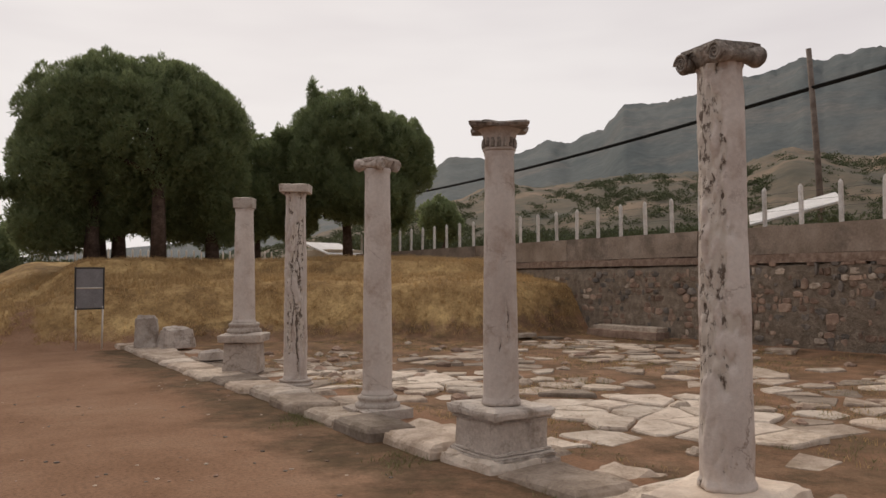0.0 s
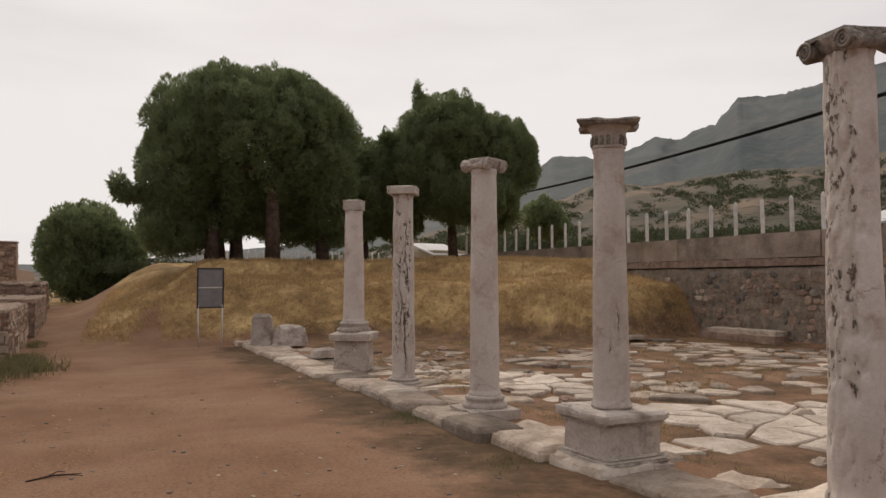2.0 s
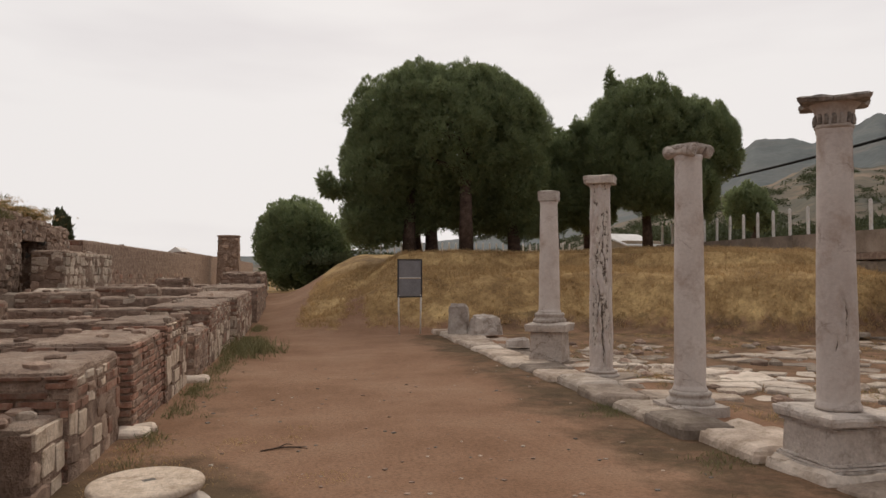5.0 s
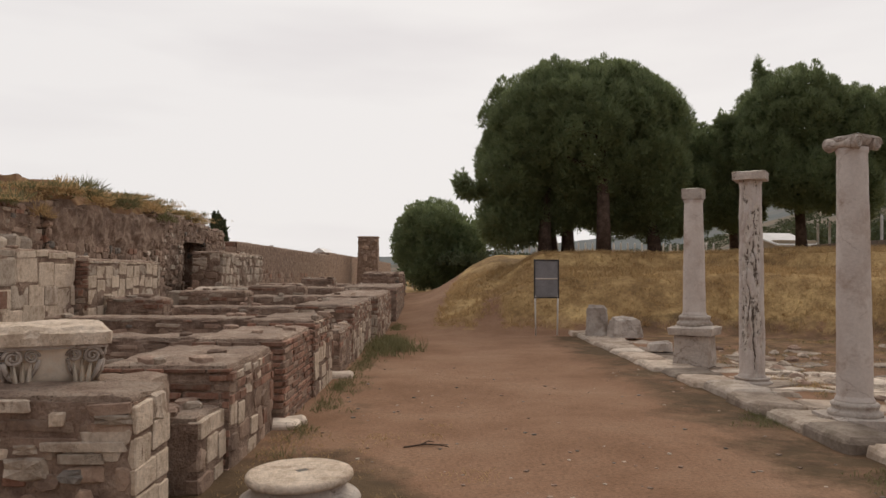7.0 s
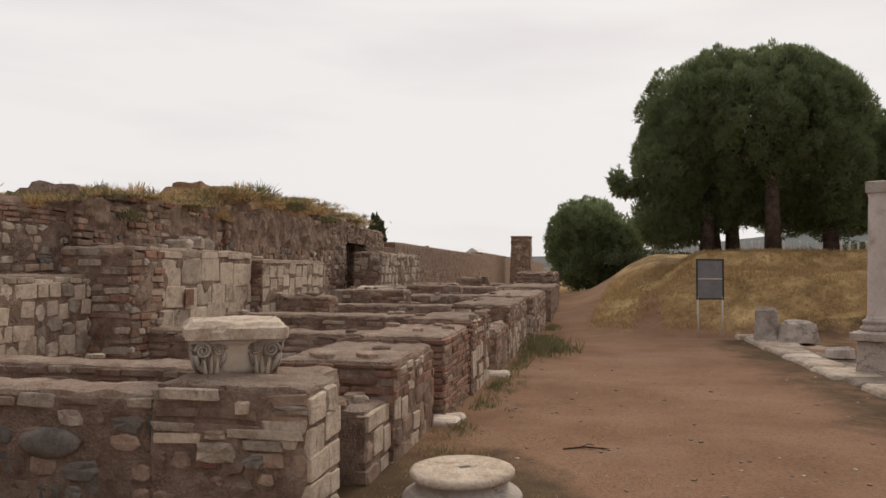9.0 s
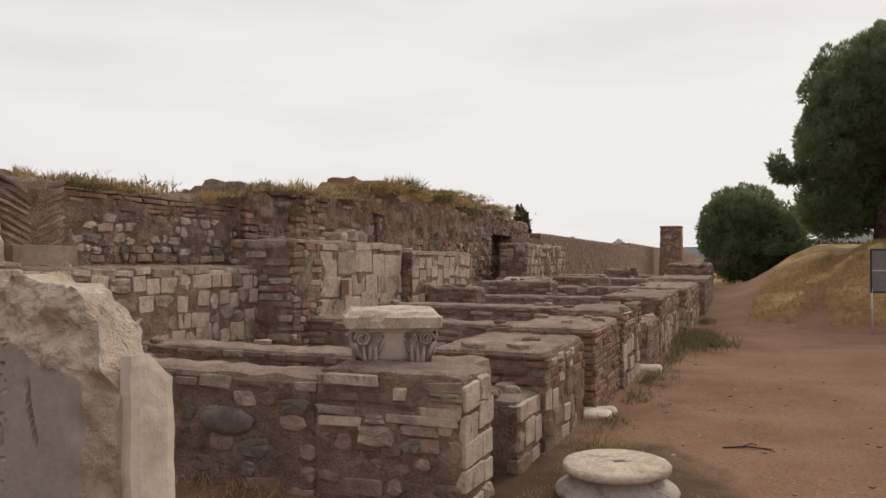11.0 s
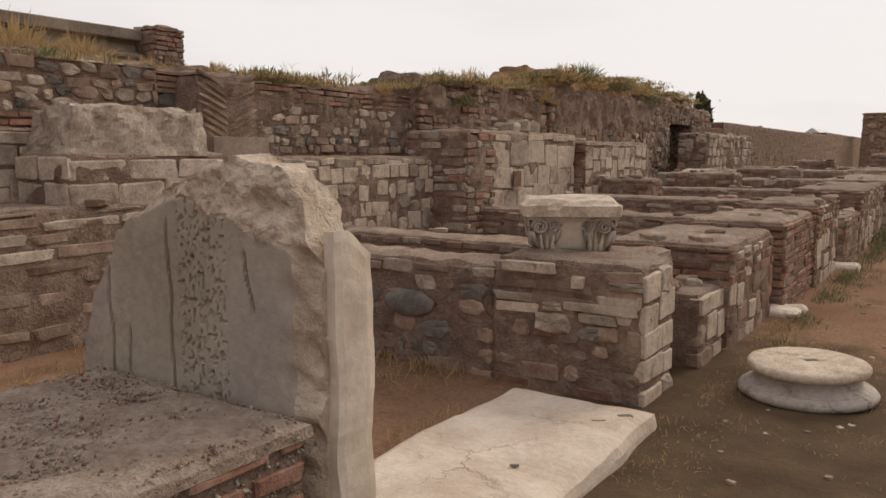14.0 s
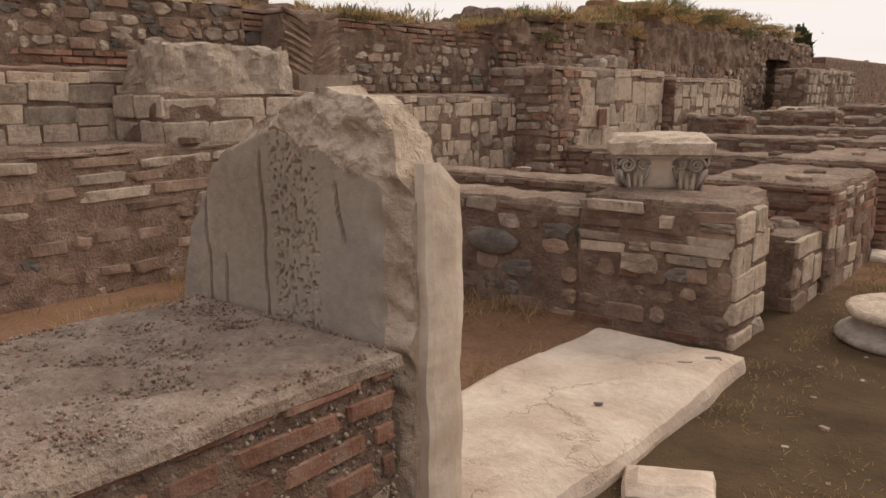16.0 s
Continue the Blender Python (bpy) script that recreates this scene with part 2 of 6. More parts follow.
add_scars(M_ERODED)
M_CAP = surface("dark_weathered_marble", ((0.13, 0.108, 0.092), (0.29, 0.25, 0.215), (0.46, 0.40, 0.355)), 9.0, 34, 0.9, 1.0, 0.05, (0.11, 0.09, 0.075), 8.0, 0.6, 7.0, 0.02)
M_STAINED = surface("stained_marble", ((0.40, 0.335, 0.285), (0.54, 0.47, 0.415), (0.64, 0.57, 0.505)), 3.4, 30, 0.85, 0.8, 0.04, (0.23, 0.185, 0.145), 4.5, 0.8, 3.2, 0.016)
M_SPECKLE = surface("gravelly_mortar", ((0.33, 0.235, 0.185), (0.45, 0.345, 0.275), (0.57, 0.455, 0.37)), 9.0, 55, 0.97, 1.0, 0.04, (0.32, 0.25, 0.205), 5.0, 0.0, 4.0, 0.03, 0.8, 1.3)
M_CREAM = surface("smooth_cream_marble", ((0.62, 0.51, 0.40), (0.74, 0.63, 0.51), (0.80, 0.70, 0.58)), 5.0, 24, 0.85, 0.25, 0.03, (0.56, 0.435, 0.32), 3.0, 0.0, 3.0, 0.012, grit=0.7)
M_FLAG = surface("worn_flagstone", ((0.42, 0.335, 0.27), (0.57, 0.48, 0.40), (0.66, 0.575, 0.49)), 2.2, 26, 0.85, 0.7, 0.10, (0.34, 0.265, 0.20), 2.4, 0.7, 2.4, 0.016, grit=0.8)
M_HILL = surface("dry_hillside", ((0.06, 0.06, 0.045), (0.125, 0.10, 0.07), (0.24, 0.165, 0.11)), 0.022, 0.3, 1.0, 0.0, 0.0, (0.065, 0.07, 0.055), 0.03)


def leafy(name, dark, light, through_light=0.25):
    m = bpy.data.materials.new(name)
    m.use_nodes = True
    n, l = m.node_tree.nodes, m.node_tree.links
    bs = n["Principled BSDF"]
    bs.inputs["Roughness"].default_value = 0.75
    bs.inputs["Specular IOR Level"].default_value = 0.15
    geo = n.new("ShaderNodeNewGeometry")
    ramp = n.new("ShaderNodeValToRGB")
    ramp.color_ramp.elements[0].color, ramp.color_ramp.elements[1].color = (*dark, 1), (*light, 1)
    noi = n.new("ShaderNodeTexNoise")
    noi.inputs["Scale"].default_value = 1.3
    l.new(geo.outputs["Position"], noi.inputs["Vector"])
    mix = n.new("ShaderNodeMath")
    mix.operation = "MULTIPLY_ADD"
    mix.inputs[1].default_value = 0.5
    l.new(geo.outputs["Random Per Island"], mix.inputs[0])
    half = n.new("ShaderNodeMath")
    half.operation = "MULTIPLY"
    half.inputs[1].default_value = 0.5
    l.new(noi.outputs["Fac"], half.inputs[0])
    l.new(half.outputs[0], mix.inputs[2])
    l.new(mix.outputs[0], ramp.inputs["Fac"])
    l.new(ramp.outputs["Color"], bs.inputs["Base Color"])
    tr = n.new("ShaderNodeBsdfTranslucent")
    l.new(ramp.outputs["Color"], tr.inputs["Color"])
    add = n.new("ShaderNodeMixShader")
    add.inputs["Fac"].default_value = through_light
    l.new(bs.outputs[0], add.inputs[1])
    l.new(tr.outputs[0], add.inputs[2])
    l.new(add.outputs[0], n["Material Output"].inputs["Surface"])
    return m


M_NEEDLE = leafy("pine_needles", (0.17, 0.205, 0.118), (0.275, 0.325, 0.155), 0.5)
M_LEAF = leafy("olive_leaves", (0.05, 0.062, 0.034), (0.12, 0.135, 0.07), 0.2)
M_DRY = leafy("dry_grass", (0.25, 0.165, 0.08), (0.72, 0.51, 0.265), 0.4)
M_WEED = leafy("green_weeds", (0.13, 0.125, 0.06), (0.27, 0.25, 0.13), 0.3)


def ground_material():
    """Brown gravelly dirt and straw-coloured grass, mixed by the mesh's own cover value."""
    m = bpy.data.materials.new("dirt_and_dry_grass")
    m.use_nodes = True
    n, l = m.node_tree.nodes, m.node_tree.links
    bs = n["Principled BSDF"]
    bs.inputs["Roughness"].default_value = 0.97
    bs.inputs["Specular IOR Level"].default_value = 0.1
    geo = n.new("ShaderNodeNewGeometry")

    def tex(s, d=5.0, r=0.65):
        t = n.new("ShaderNodeTexNoise")
        t.inputs["Scale"].default_value, t.inputs["Detail"].default_value, t.inputs["Roughness"].default_value = s, d, r
        l.new(geo.outputs["Position"], t.inputs["Vector"])
        return t.outputs["Fac"]

    def ramp(fac, stops):
        r = n.new("ShaderNodeValToRGB")
        r.color_ramp.elements[0].position, r.color_ramp.elements[0].color = stops[0][0], (*stops[0][1], 1)
        r.color_ramp.elements[1].position, r.color_ramp.elements[1].color = stops[-1][0], (*stops[-1][1], 1)
        for p, c in stops[1:-1]:
            r.color_ramp.elements.new(p).color = (*c, 1)
        l.new(fac, r.inputs["Fac"])
        return r.outputs["Color"]

    def blend(fac, a, b, kind="MIX"):
        x = n.new("ShaderNodeMix")
        x.data_type, x.blend_type = "RGBA", kind
        if isinstance(fac, float):
            x.inputs["Factor"].default_value = fac
        else:
            l.new(fac, x.inputs["Factor"])
        l.new(a, x.inputs["A"])
        l.new(b, x.inputs["B"])
        return x.outputs["Result"]

    dirt = ramp(tex(0.55, 6), [(0.3, (0.198, 0.108, 0.063)), (0.5, (0.258, 0.149, 0.093)), (0.72, (0.318, 0.2, 0.133))])
    dirt = blend(1.0, dirt, ramp(tex(30, 4, 0.75), [(0.3, (0.62, 0.62, 0.62)), (0.5, (1, 1, 1)), (0.75, (1.25, 1.22, 1.2))]), "MULTIPLY")
    pebble = n.new("ShaderNodeTexVoronoi")
    pebble.inputs["Scale"].default_value = 16
    l.new(geo.outputs["Position"], pebble.inputs["Vector"])
    dots = n.new("ShaderNodeMapRange")
    dots.inputs["From Min"].default_value, dots.inputs["From Max"].default_value = 0.10, 0.16
    dots.inputs["To Min"].default_value, dots.inputs["To Max"].default_value = 0.7, 0.0
    l.new(pebble.outputs["Distance"], dots.inputs["Value"])
    gate = n.new("ShaderNodeMath")
    gate.operation = "MULTIPLY"
    l.new(dots.outputs["Result"], gate.inputs[0])
    keep = n.new("ShaderNodeMapRange")
    keep.inputs["From Min"].default_value, keep.inputs["From Max"].default_value = 0.5, 0.62
    l.new(tex(1.1, 3), keep.inputs["Value"])
    l.new(keep.outputs["Result"], gate.inputs[1])
    dirt = blend(gate.outputs[0], dirt, ramp(tex(9, 1), [(0.3, (0.20, 0.14, 0.11)), (0.7, (0.38, 0.31, 0.27))]))
    grass = ramp(tex(0.7, 7, 0.78), [(0.32, (0.14, 0.085, 0.042)), (0.48, (0.32, 0.205, 0.095)), (0.66, (0.60, 0.42, 0.20))])
    grass = blend(1.0, grass, ramp(tex(14, 5, 0.8), [(0.3, (0.55, 0.55, 0.5)), (0.5, (1, 1, 1)), (0.75, (1.3, 1.28, 1.2))]), "MULTIPLY")
    # dark brown for weedy soil and the shade painted by ruins and kerb
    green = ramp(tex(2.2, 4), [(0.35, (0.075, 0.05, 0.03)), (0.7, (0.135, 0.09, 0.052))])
    att, weed_shade = n.new("ShaderNodeAttribute"), n.new("ShaderNodeAttribute")
    att.attribute_name, weed_shade.attribute_name = "cover", "weeds"

    def cover(a, s):
        add = n.new("ShaderNodeMath")
        add.operation = "MULTIPLY_ADD"
        add.inputs[1].default_value = 0.9
        l.new(tex(s, 6, 0.7), add.inputs[0])
        l.new(a.outputs["Fac"], add.inputs[2])
        r = n.new("ShaderNodeMapRange")
        r.inputs["From Min"].default_value, r.inputs["From Max"].default_value = 0.82, 1.08
        l.new(add.outputs[0], r.inputs["Value"])
        return r.outputs["Result"]

    col = blend(cover(att, 2.0), dirt, grass)
    col = blend(cover(weed_shade, 1.5), col, green)
    l.new(col, bs.inputs["Base Color"])
    bp = n.new("ShaderNodeBump")
    bp.inputs["Strength"].default_value, bp.inputs["Distance"].default_value = 0.6, 0.03
    add = n.new("ShaderNodeMath")
    add.operation = "ADD"
    l.new(tex(22, 5, 0.75), add.inputs[0])
    l.new(gate.outputs[0], add.inputs[1])
    l.new(add.outputs[0], bp.inputs["Height"])
    l.new(bp.outputs["Normal"], bs.inputs["Normal"])
    return m


M_GROUND = ground_material()

# ---- building tools ----
rng = random.Random(7)


def link_mesh(name, verts, faces, material, smooth=False):
    me = bpy.data.meshes.new(name)
    me.from_pydata(verts, [], faces)
    me.materials.append(material)
    if smooth:
        me.polygons.foreach_set("use_smooth", [True] * len(me.polygons))
    me.update()
    return me


def bm_mesh(name, bm, material, smooth=False):
    bmesh.ops.recalc_face_normals(bm, faces=bm.faces)
    me = bpy.data.meshes.new(name)
    bm.to_mesh(me)
    bm.free()
    me.materials.append(material)
    if smooth:
        me.polygons.foreach_set("use_smooth", [True] * len(me.polygons))
    return me


def part(name, me, parent, place=None, label=""):
    """One mesh as one part of a thing; place is in the thing's own space."""
    ob = new(name, me)
    ob.parent = parent
    if place is not None:
        ob.matrix_basis = place
    if label:
        ob["label"] = label
    return ob


def thing(name, me, place, label, category, group="", kind=""):
    ob = new(name, me)
    ob.matrix_basis = place
    return tagged(ob, label, category, group, kind)


def lump(sx, sy, sz, res=0.12, amp=0.02, seed=0, freq=2.5, taper=0.0, top_amp=0.0, base=True):
    """A worn block, its base at z = 0: a box of fine faces, pushed about by noise; edges a little rounded."""
    bm = bmesh.new()
    cuts = [max(1, min(60, round(s / res))) for s in (sx, sy, sz)]
    index = {}

    def vert(i, j, k):
        if (i, j, k) not in index:
            x, y, z = sx * (i / cuts[0] - 0.5), sy * (j / cuts[1] - 0.5), sz * k / cuts[2]
            t = 1 - taper * z / sz
            edge = (i in (0, cuts[0])) + (j in (0, cuts[1])) + (k == cuts[2])
            p = Vector((x * t, y * t, z))
            q = p * freq + Vector((seed * 7.3, seed * 3.1, seed * 1.7))
            d = noise.noise_vector(q) * amp + noise.noise_vector(q * 3.1) * amp * 0.45
            if edge > 1:
                d -= Vector((p.x / sx, p.y / sy, (p.z / sz if k == cuts[2] else 0))) * amp * 1.2
            if k == cuts[2]:
                d.z += noise.noise(q * 0.6 + Vector((9, 4, 2))) * top_amp
            if k == 0 and base:
                d.z = 0
            index[(i, j, k)] = bm.verts.new(p + d)
        return index[(i, j, k)]

    a, b, c = cuts
    for i in range(a):
        for j in range(b):
            bm.faces.new([vert(i, j, c), vert(i + 1, j, c), vert(i + 1, j + 1, c), vert(i, j + 1, c)])
            bm.faces.new([vert(i, j, 0), vert(i, j + 1, 0), vert(i + 1, j + 1, 0), vert(i + 1, j, 0)])
    for i in range(a):
        for k in range(c):
            bm.faces.new([vert(i, 0, k), vert(i + 1, 0, k), vert(i + 1, 0, k + 1), vert(i, 0, k + 1)])
            bm.faces.new([vert(i, b, k), vert(i, b, k + 1), vert(i + 1, b, k + 1), vert(i + 1, b, k)])
    for j in range(b):
        for k in range(c):
            bm.faces.new([vert(0, j, k), vert(0, j, k + 1), vert(0, j + 1, k + 1), vert(0, j + 1, k)])
            bm.faces.new([vert(a, j, k), vert(a, j + 1, k), vert(a, j + 1, k + 1), vert(a, j, k + 1)])
    return bm


def lathe(profile, turns=32, wobble=0.0, seed=0, cap=True):
    """A turned shape from (radius, height) pairs."""
    bm = bmesh.new()
    rings = []
    for r, z in profile:
        ring = []
        for s in range(turns):
            a = 2 * math.pi * s / turns
            d = 1 + wobble * noise.noise(Vector((math.cos(a) * 2 + seed * 5, math.sin(a) * 2, z * 3)))
            ring.append(bm.verts.new((r * d * math.cos(a), r * d * math.sin(a), z)))
        rings.append(ring)
    for lo, hi in zip(rings, rings[1:]):
        for s in range(turns):
            bm.faces.new([lo[s], lo[(s + 1) % turns], hi[(s + 1) % turns], hi[s]])
    if cap:
        bm.faces.new(rings[0][::-1])
        bm.faces.new(rings[-1])
    return bm


def tube(points, radii, sides=8):
    """A tapered round limb through the points."""
    bm = bmesh.new()
    rings = []
    for i, (p, r) in enumerate(zip(points, radii)):
        p = Vector(p)
        way = (Vector(points[min(i + 1, len(points) - 1)]) - Vector(points[max(i - 1, 0)])).normalized()
        side = way.cross(Vector((0.3, 0.9, 0.1))).normalized()
        up = way.cross(side)
        rings.append([bm.verts.new(p + r * (math.cos(a) * side + math.sin(a) * up)) for a in (2 * math.pi * s / sides for s in range(sides))])
    for lo, hi in zip(rings, rings[1:]):
        for s in range(sides):
            bm.faces.new([lo[s], lo[(s + 1) % sides], hi[(s + 1) % sides], hi[s]])
    bm.faces.new(rings[0][::-1])
    bm.faces.new(rings[-1])
    return bm


def merge(*bms):
    """Several bmeshes into the first."""
    out = bms[0]
    for b in bms[1:]:
        tmp = bpy.data.meshes.new("joined")
        b.to_mesh(tmp)
        b.free()
        out.from_mesh(tmp)
        bpy.data.meshes.remove(tmp)
    return out


def box(sx, sy, sz, at=(0, 0, 0), bevel=0.0):
    bm = bmesh.new()
    bmesh.ops.create_cube(bm, size=1, matrix=Matrix.Translation(at) @ Matrix.Diagonal((sx, sy, sz, 1)))
    if bevel:
        bmesh.ops.bevel(bm, geom=bm.edges[:], offset=bevel, segments=1, affect="EDGES")
    return bm


# unit pieces for masonry: a few shapes of each kind, shared by all walls
def piece_meshes(kind, material, count, jitter, bevel):
    made = []
    for v in range(count):
        bm = bmesh.new()
        bmesh.ops.create_cube(bm, size=1)
        for w in bm.verts:
            w.co += Vector((rng.uniform(-jitter, jitter), rng.uniform(-jitter, jitter) * 0.3, rng.uniform(-jitter, jitter)))
        bmesh.ops.bevel(bm, geom=bm.edges[:], offset=bevel, segments=1, affect="EDGES")
        if kind == "stone":
            for w in bm.verts:
                w.co += Vector((rng.uniform(-0.04, 0.04), rng.uniform(-0.05, 0.05), rng.uniform(-0.04, 0.04)))
        made.append(bm_mesh(kind, bm, material))
    return made


def rubble_meshes(material, count, square, rag):
    """Rough stones with an uneven outline, a rounded arris and a broken face; the back is left in the mortar."""
    made = []
    for v in range(count):
        sides = rng.choice((8, 9, 10))
        lean, rings = rng.uniform(-0.12, 0.12), ([], [], [])
        turn = rng.uniform(0, 6.28)
        for k in range(sides):
            a = turn + 2 * math.pi * (k + rng.uniform(-0.28, 0.28)) / sides
            c, q = math.cos(a), math.sin(a)
            f = (abs(c) ** square + abs(q) ** square) ** (-1 / square) * 0.54 * (1 + rng.uniform(-rag, rag * 0.5))
            x, z = f * c + lean * f * q, f * q
            rings[0].append((x, 0.5, z))
            rings[1].append((x * 0.99, -0.28 + rng.uniform(-0.08, 0.08), z * 0.99))
            rings[2].append((x * 0.83 + rng.uniform(-0.03, 0.03), -0.5 + rng.uniform(-0.10, 0.10), z * 0.78 + rng.uniform(-0.03, 0.03)))
        vs = rings[0] + rings[1] + rings[2] + [(rng.uniform(-0.15, 0.15), -0.54, rng.uniform(-0.12, 0.12))]
        n = sides
        fs = [(b * n + k, b * n + (k + 1) % n, (b + 1) * n + (k + 1) % n, (b + 1) * n + k) for b in (0, 1) for k in range(n)]
        fs += [(2 * n + k, 2 * n + (k + 1) % n, 3 * n) for k in range(n)]
        made.append(link_mesh("stone", vs, fs, material))
    return made


PIECES = {
    "brick": piece_meshes("brick", M_BRICK, 6, 0.05, 0.06),
    "field": rubble_meshes(M_FIELD, 14, 4.5, 0.15),
    "dark": rubble_meshes(M_DARK, 8, 4.0, 0.15),
    "pale": rubble_meshes(M_BLOCK, 12, 5.0, 0.13),
    "flat_field": piece_meshes("stone", M_FIELD, 8, 0.07, 0.10),
    "flat_pale": piece_meshes("stone", M_BLOCK, 6, 0.07, 0.10),
    "loose": piece_meshes("stone", M_FIELD, 6, 0.15, 0.2) + piece_meshes("stone", M_BLOCK, 3, 0.15, 0.2),
    "upright": piece_meshes("block", M_BREAK, 8, 0.025, 0.05),
    "ashlar": piece_meshes("block", M_BLOCK, 8, 0.045, 0.08),
    "marble": piece_meshes("stone", M_BREAK, 8, 0.07, 0.08),
}


def masonry(wall, start, along, out, length, height, rows, z0=0.0, seed=1, proud=0.012, limit=300):
    """Lays courses of pieces over one face of a wall. rows: (from height, kinds with weights, course height, lengths, gap, share laid)."""
    r = random.Random(seed)
    along, out = Vector(along), Vector(out)
    base = wall.matrix_basis.translation
    rot = Matrix((along, -out, Vector((0, 0, 1)))).transposed()
    z, count = z0, 0
    while z < height - 0.03 and count < limit:
        row = ([rows[0]] + [q for q in rows if q[0] <= z + 1e-6])[-1]
        _, kinds, ch, (la, lb), gap, share = row
        h = min(ch * r.uniform(0.85, 1.15), height - z)
        u = -r.uniform(0, la * 0.4)
        while u < length - 0.04 and count < limit:
            w = r.uniform(la, lb)
            a, b = max(u, 0.0), min(u + w, length)
            if b - a > 0.05 and r.random() < share:
                kind = r.choices([k for k, _ in kinds], [q for _, q in kinds])[0]
                ph = max(0.02, (h - gap) * (r.uniform(0.82, 1.15) if kind in ("field", "pale", "dark") else r.uniform(0.93, 1.02)))
                if kind in ("field", "pale", "dark") and r.random() < 0.14:
                    ph *= 1.5
                pw = max(0.04, b - a - gap)
                dep = 0.10
                lift = 0.45 if kind in ("field", "pale", "dark") else 0.6
                centre = Vector(start) + along * ((a + b) / 2) + out * (proud * lift * r.uniform(0.2, 1.5) - dep / 2) + Vector((0, 0, z + h / 2 + (0 if kind in ("brick", "ashlar") else r.uniform(-0.2, 0.2) * h)))
                tilt = Matrix.Rotation(r.uniform(-0.05, 0.05) * (0.5 if kind in ("brick", "ashlar") else 2.2 * min(1.0, 0.16 / pw)), 3, "Y")
                m = (rot @ tilt @ Matrix.Diagonal((pw, dep, ph))).to_4x4()
                m.translation = centre - base
                if kind in ("field", "dark", "pale") and pw > 2.3 * ph:
                    kind = "flat_pale" if kind == "pale" else "flat_field"
                mesh = r.choice(PIECES[kind])
                part(mesh.name.split(".")[0], mesh, wall, m)
                count += 1
            u += w
        z += h
    return wall


def ruin(name, x0, x1, y0, y1, z1, label, faces="", rows=None, seed=1, z0=0.0, amp=0.02, top=0.03, material=None, proud=0.02, limit=300, category="wall", kind="", cap=True, loose=4, lid=-0.04):
    """A stump of an ancient wall: a mortar core, a crumbled top layer and courses of pieces on the faces that are seen."""
    me = bm_mesh(name, lump(x1 - x0, y1 - y0, z1 - z0, 0.11, amp, seed, 3.0, 0.0, top * (0.4 if cap else 1.0)), material or M_MORTAR)
    at = ((x0 + x1) / 2, (y0 + y1) / 2, z0)
    ob = thing(name, me, pose(*at), label, category, kind=kind)
    if cap:
        part("wall_top", bm_mesh("wall_top", lump(x1 - x0 + lid, y1 - y0 + lid, 0.05, 0.06, 0.014, seed + 3, 7.0, 0.0, top * 0.4), M_TOP), ob, pose(0, 0, z1 - z0 - 0.025))
    lo = random.Random(seed + 900)
    for _ in range(loose if cap else 0):
        sx = lo.uniform(0.5, 1.3)
        m = Matrix.Rotation(lo.uniform(0, 6.28), 4, "Z") @ Matrix.Diagonal((0.17 * sx, 0.13 * sx, 0.07 * lo.uniform(0.6, 1.3), 1))
        m.translation = Vector((lo.uniform(-0.47, 0.47) * (x1 - x0), lo.uniform(-0.47, 0.47) * (y1 - y0), z1 - z0 + 0.035))
        part("stone", lo.choice(PIECES["loose"]), ob, m)
    for n, f in enumerate(faces):
        start, along, out, length = {
            "e": ((x1, y0, 0), (0, 1, 0), (1, 0, 0), y1 - y0),
            "s": ((x0, y0, 0), (1, 0, 0), (0, -1, 0), x1 - x0),
            "w": ((x0, y1, 0), (0, -1, 0), (-1, 0, 0), y1 - y0),
            "n": ((x1, y1, 0), (-1, 0, 0), (0, 1, 0), x1 - x0),
        }[f]
        masonry(ob, start, along, out, length, z1 - 0.005, rows[f] if isinstance(rows, dict) else rows, z0, seed * 11 + n, proud, limit)
    return ob


BRICKWORK = [(0.0, [("brick", 8), ("field", 1.5)], 0.072, (0.14, 0.34), 0.022, 0.93)]
RUBBLE = [(0.0, [("field", 10), ("pale", 1), ("dark", 0.4), ("brick", 0.6)], 0.12, (0.07, 0.36), 0.03, 0.85)]
MIXED = [(0.0, [("field", 7), ("pale", 2), ("brick", 1), ("dark", 1)], 0.095, (0.12, 0.42), 0.03, 0.8)]
FACED = [(0.0, [("upright", 6), ("brick", 1), ("field", 3)], 0.2, (0.16, 0.4), 0.02, 0.88), (0.4, [("brick", 5), ("marble", 3), ("pale", 2), ("field", 2)], 0.085, (0.10, 0.3), 0.025, 0.92)]
ASHLAR = [(0.0, [("ashlar", 1)], 0.15, (0.17, 0.38), 0.016, 1.0)]


# ---- ground ----
def smooth(a, b, v):
    t = min(1.0, max(0.0, (v - a) / (b - a)))
    return t * t * (3 - 2 * t)


def foot_line(x):
    """Where the grassy bank begins, for a place across the road."""
    return 20.0 - 3.4 * smooth(4.5, 13.5, x) + 0.4 * math.sin(x * 0.9)


def ramp_edge(y):
    """The line between the bare track and the grassy bank."""
    return -0.35 + 0.09 * (y - 19.6)


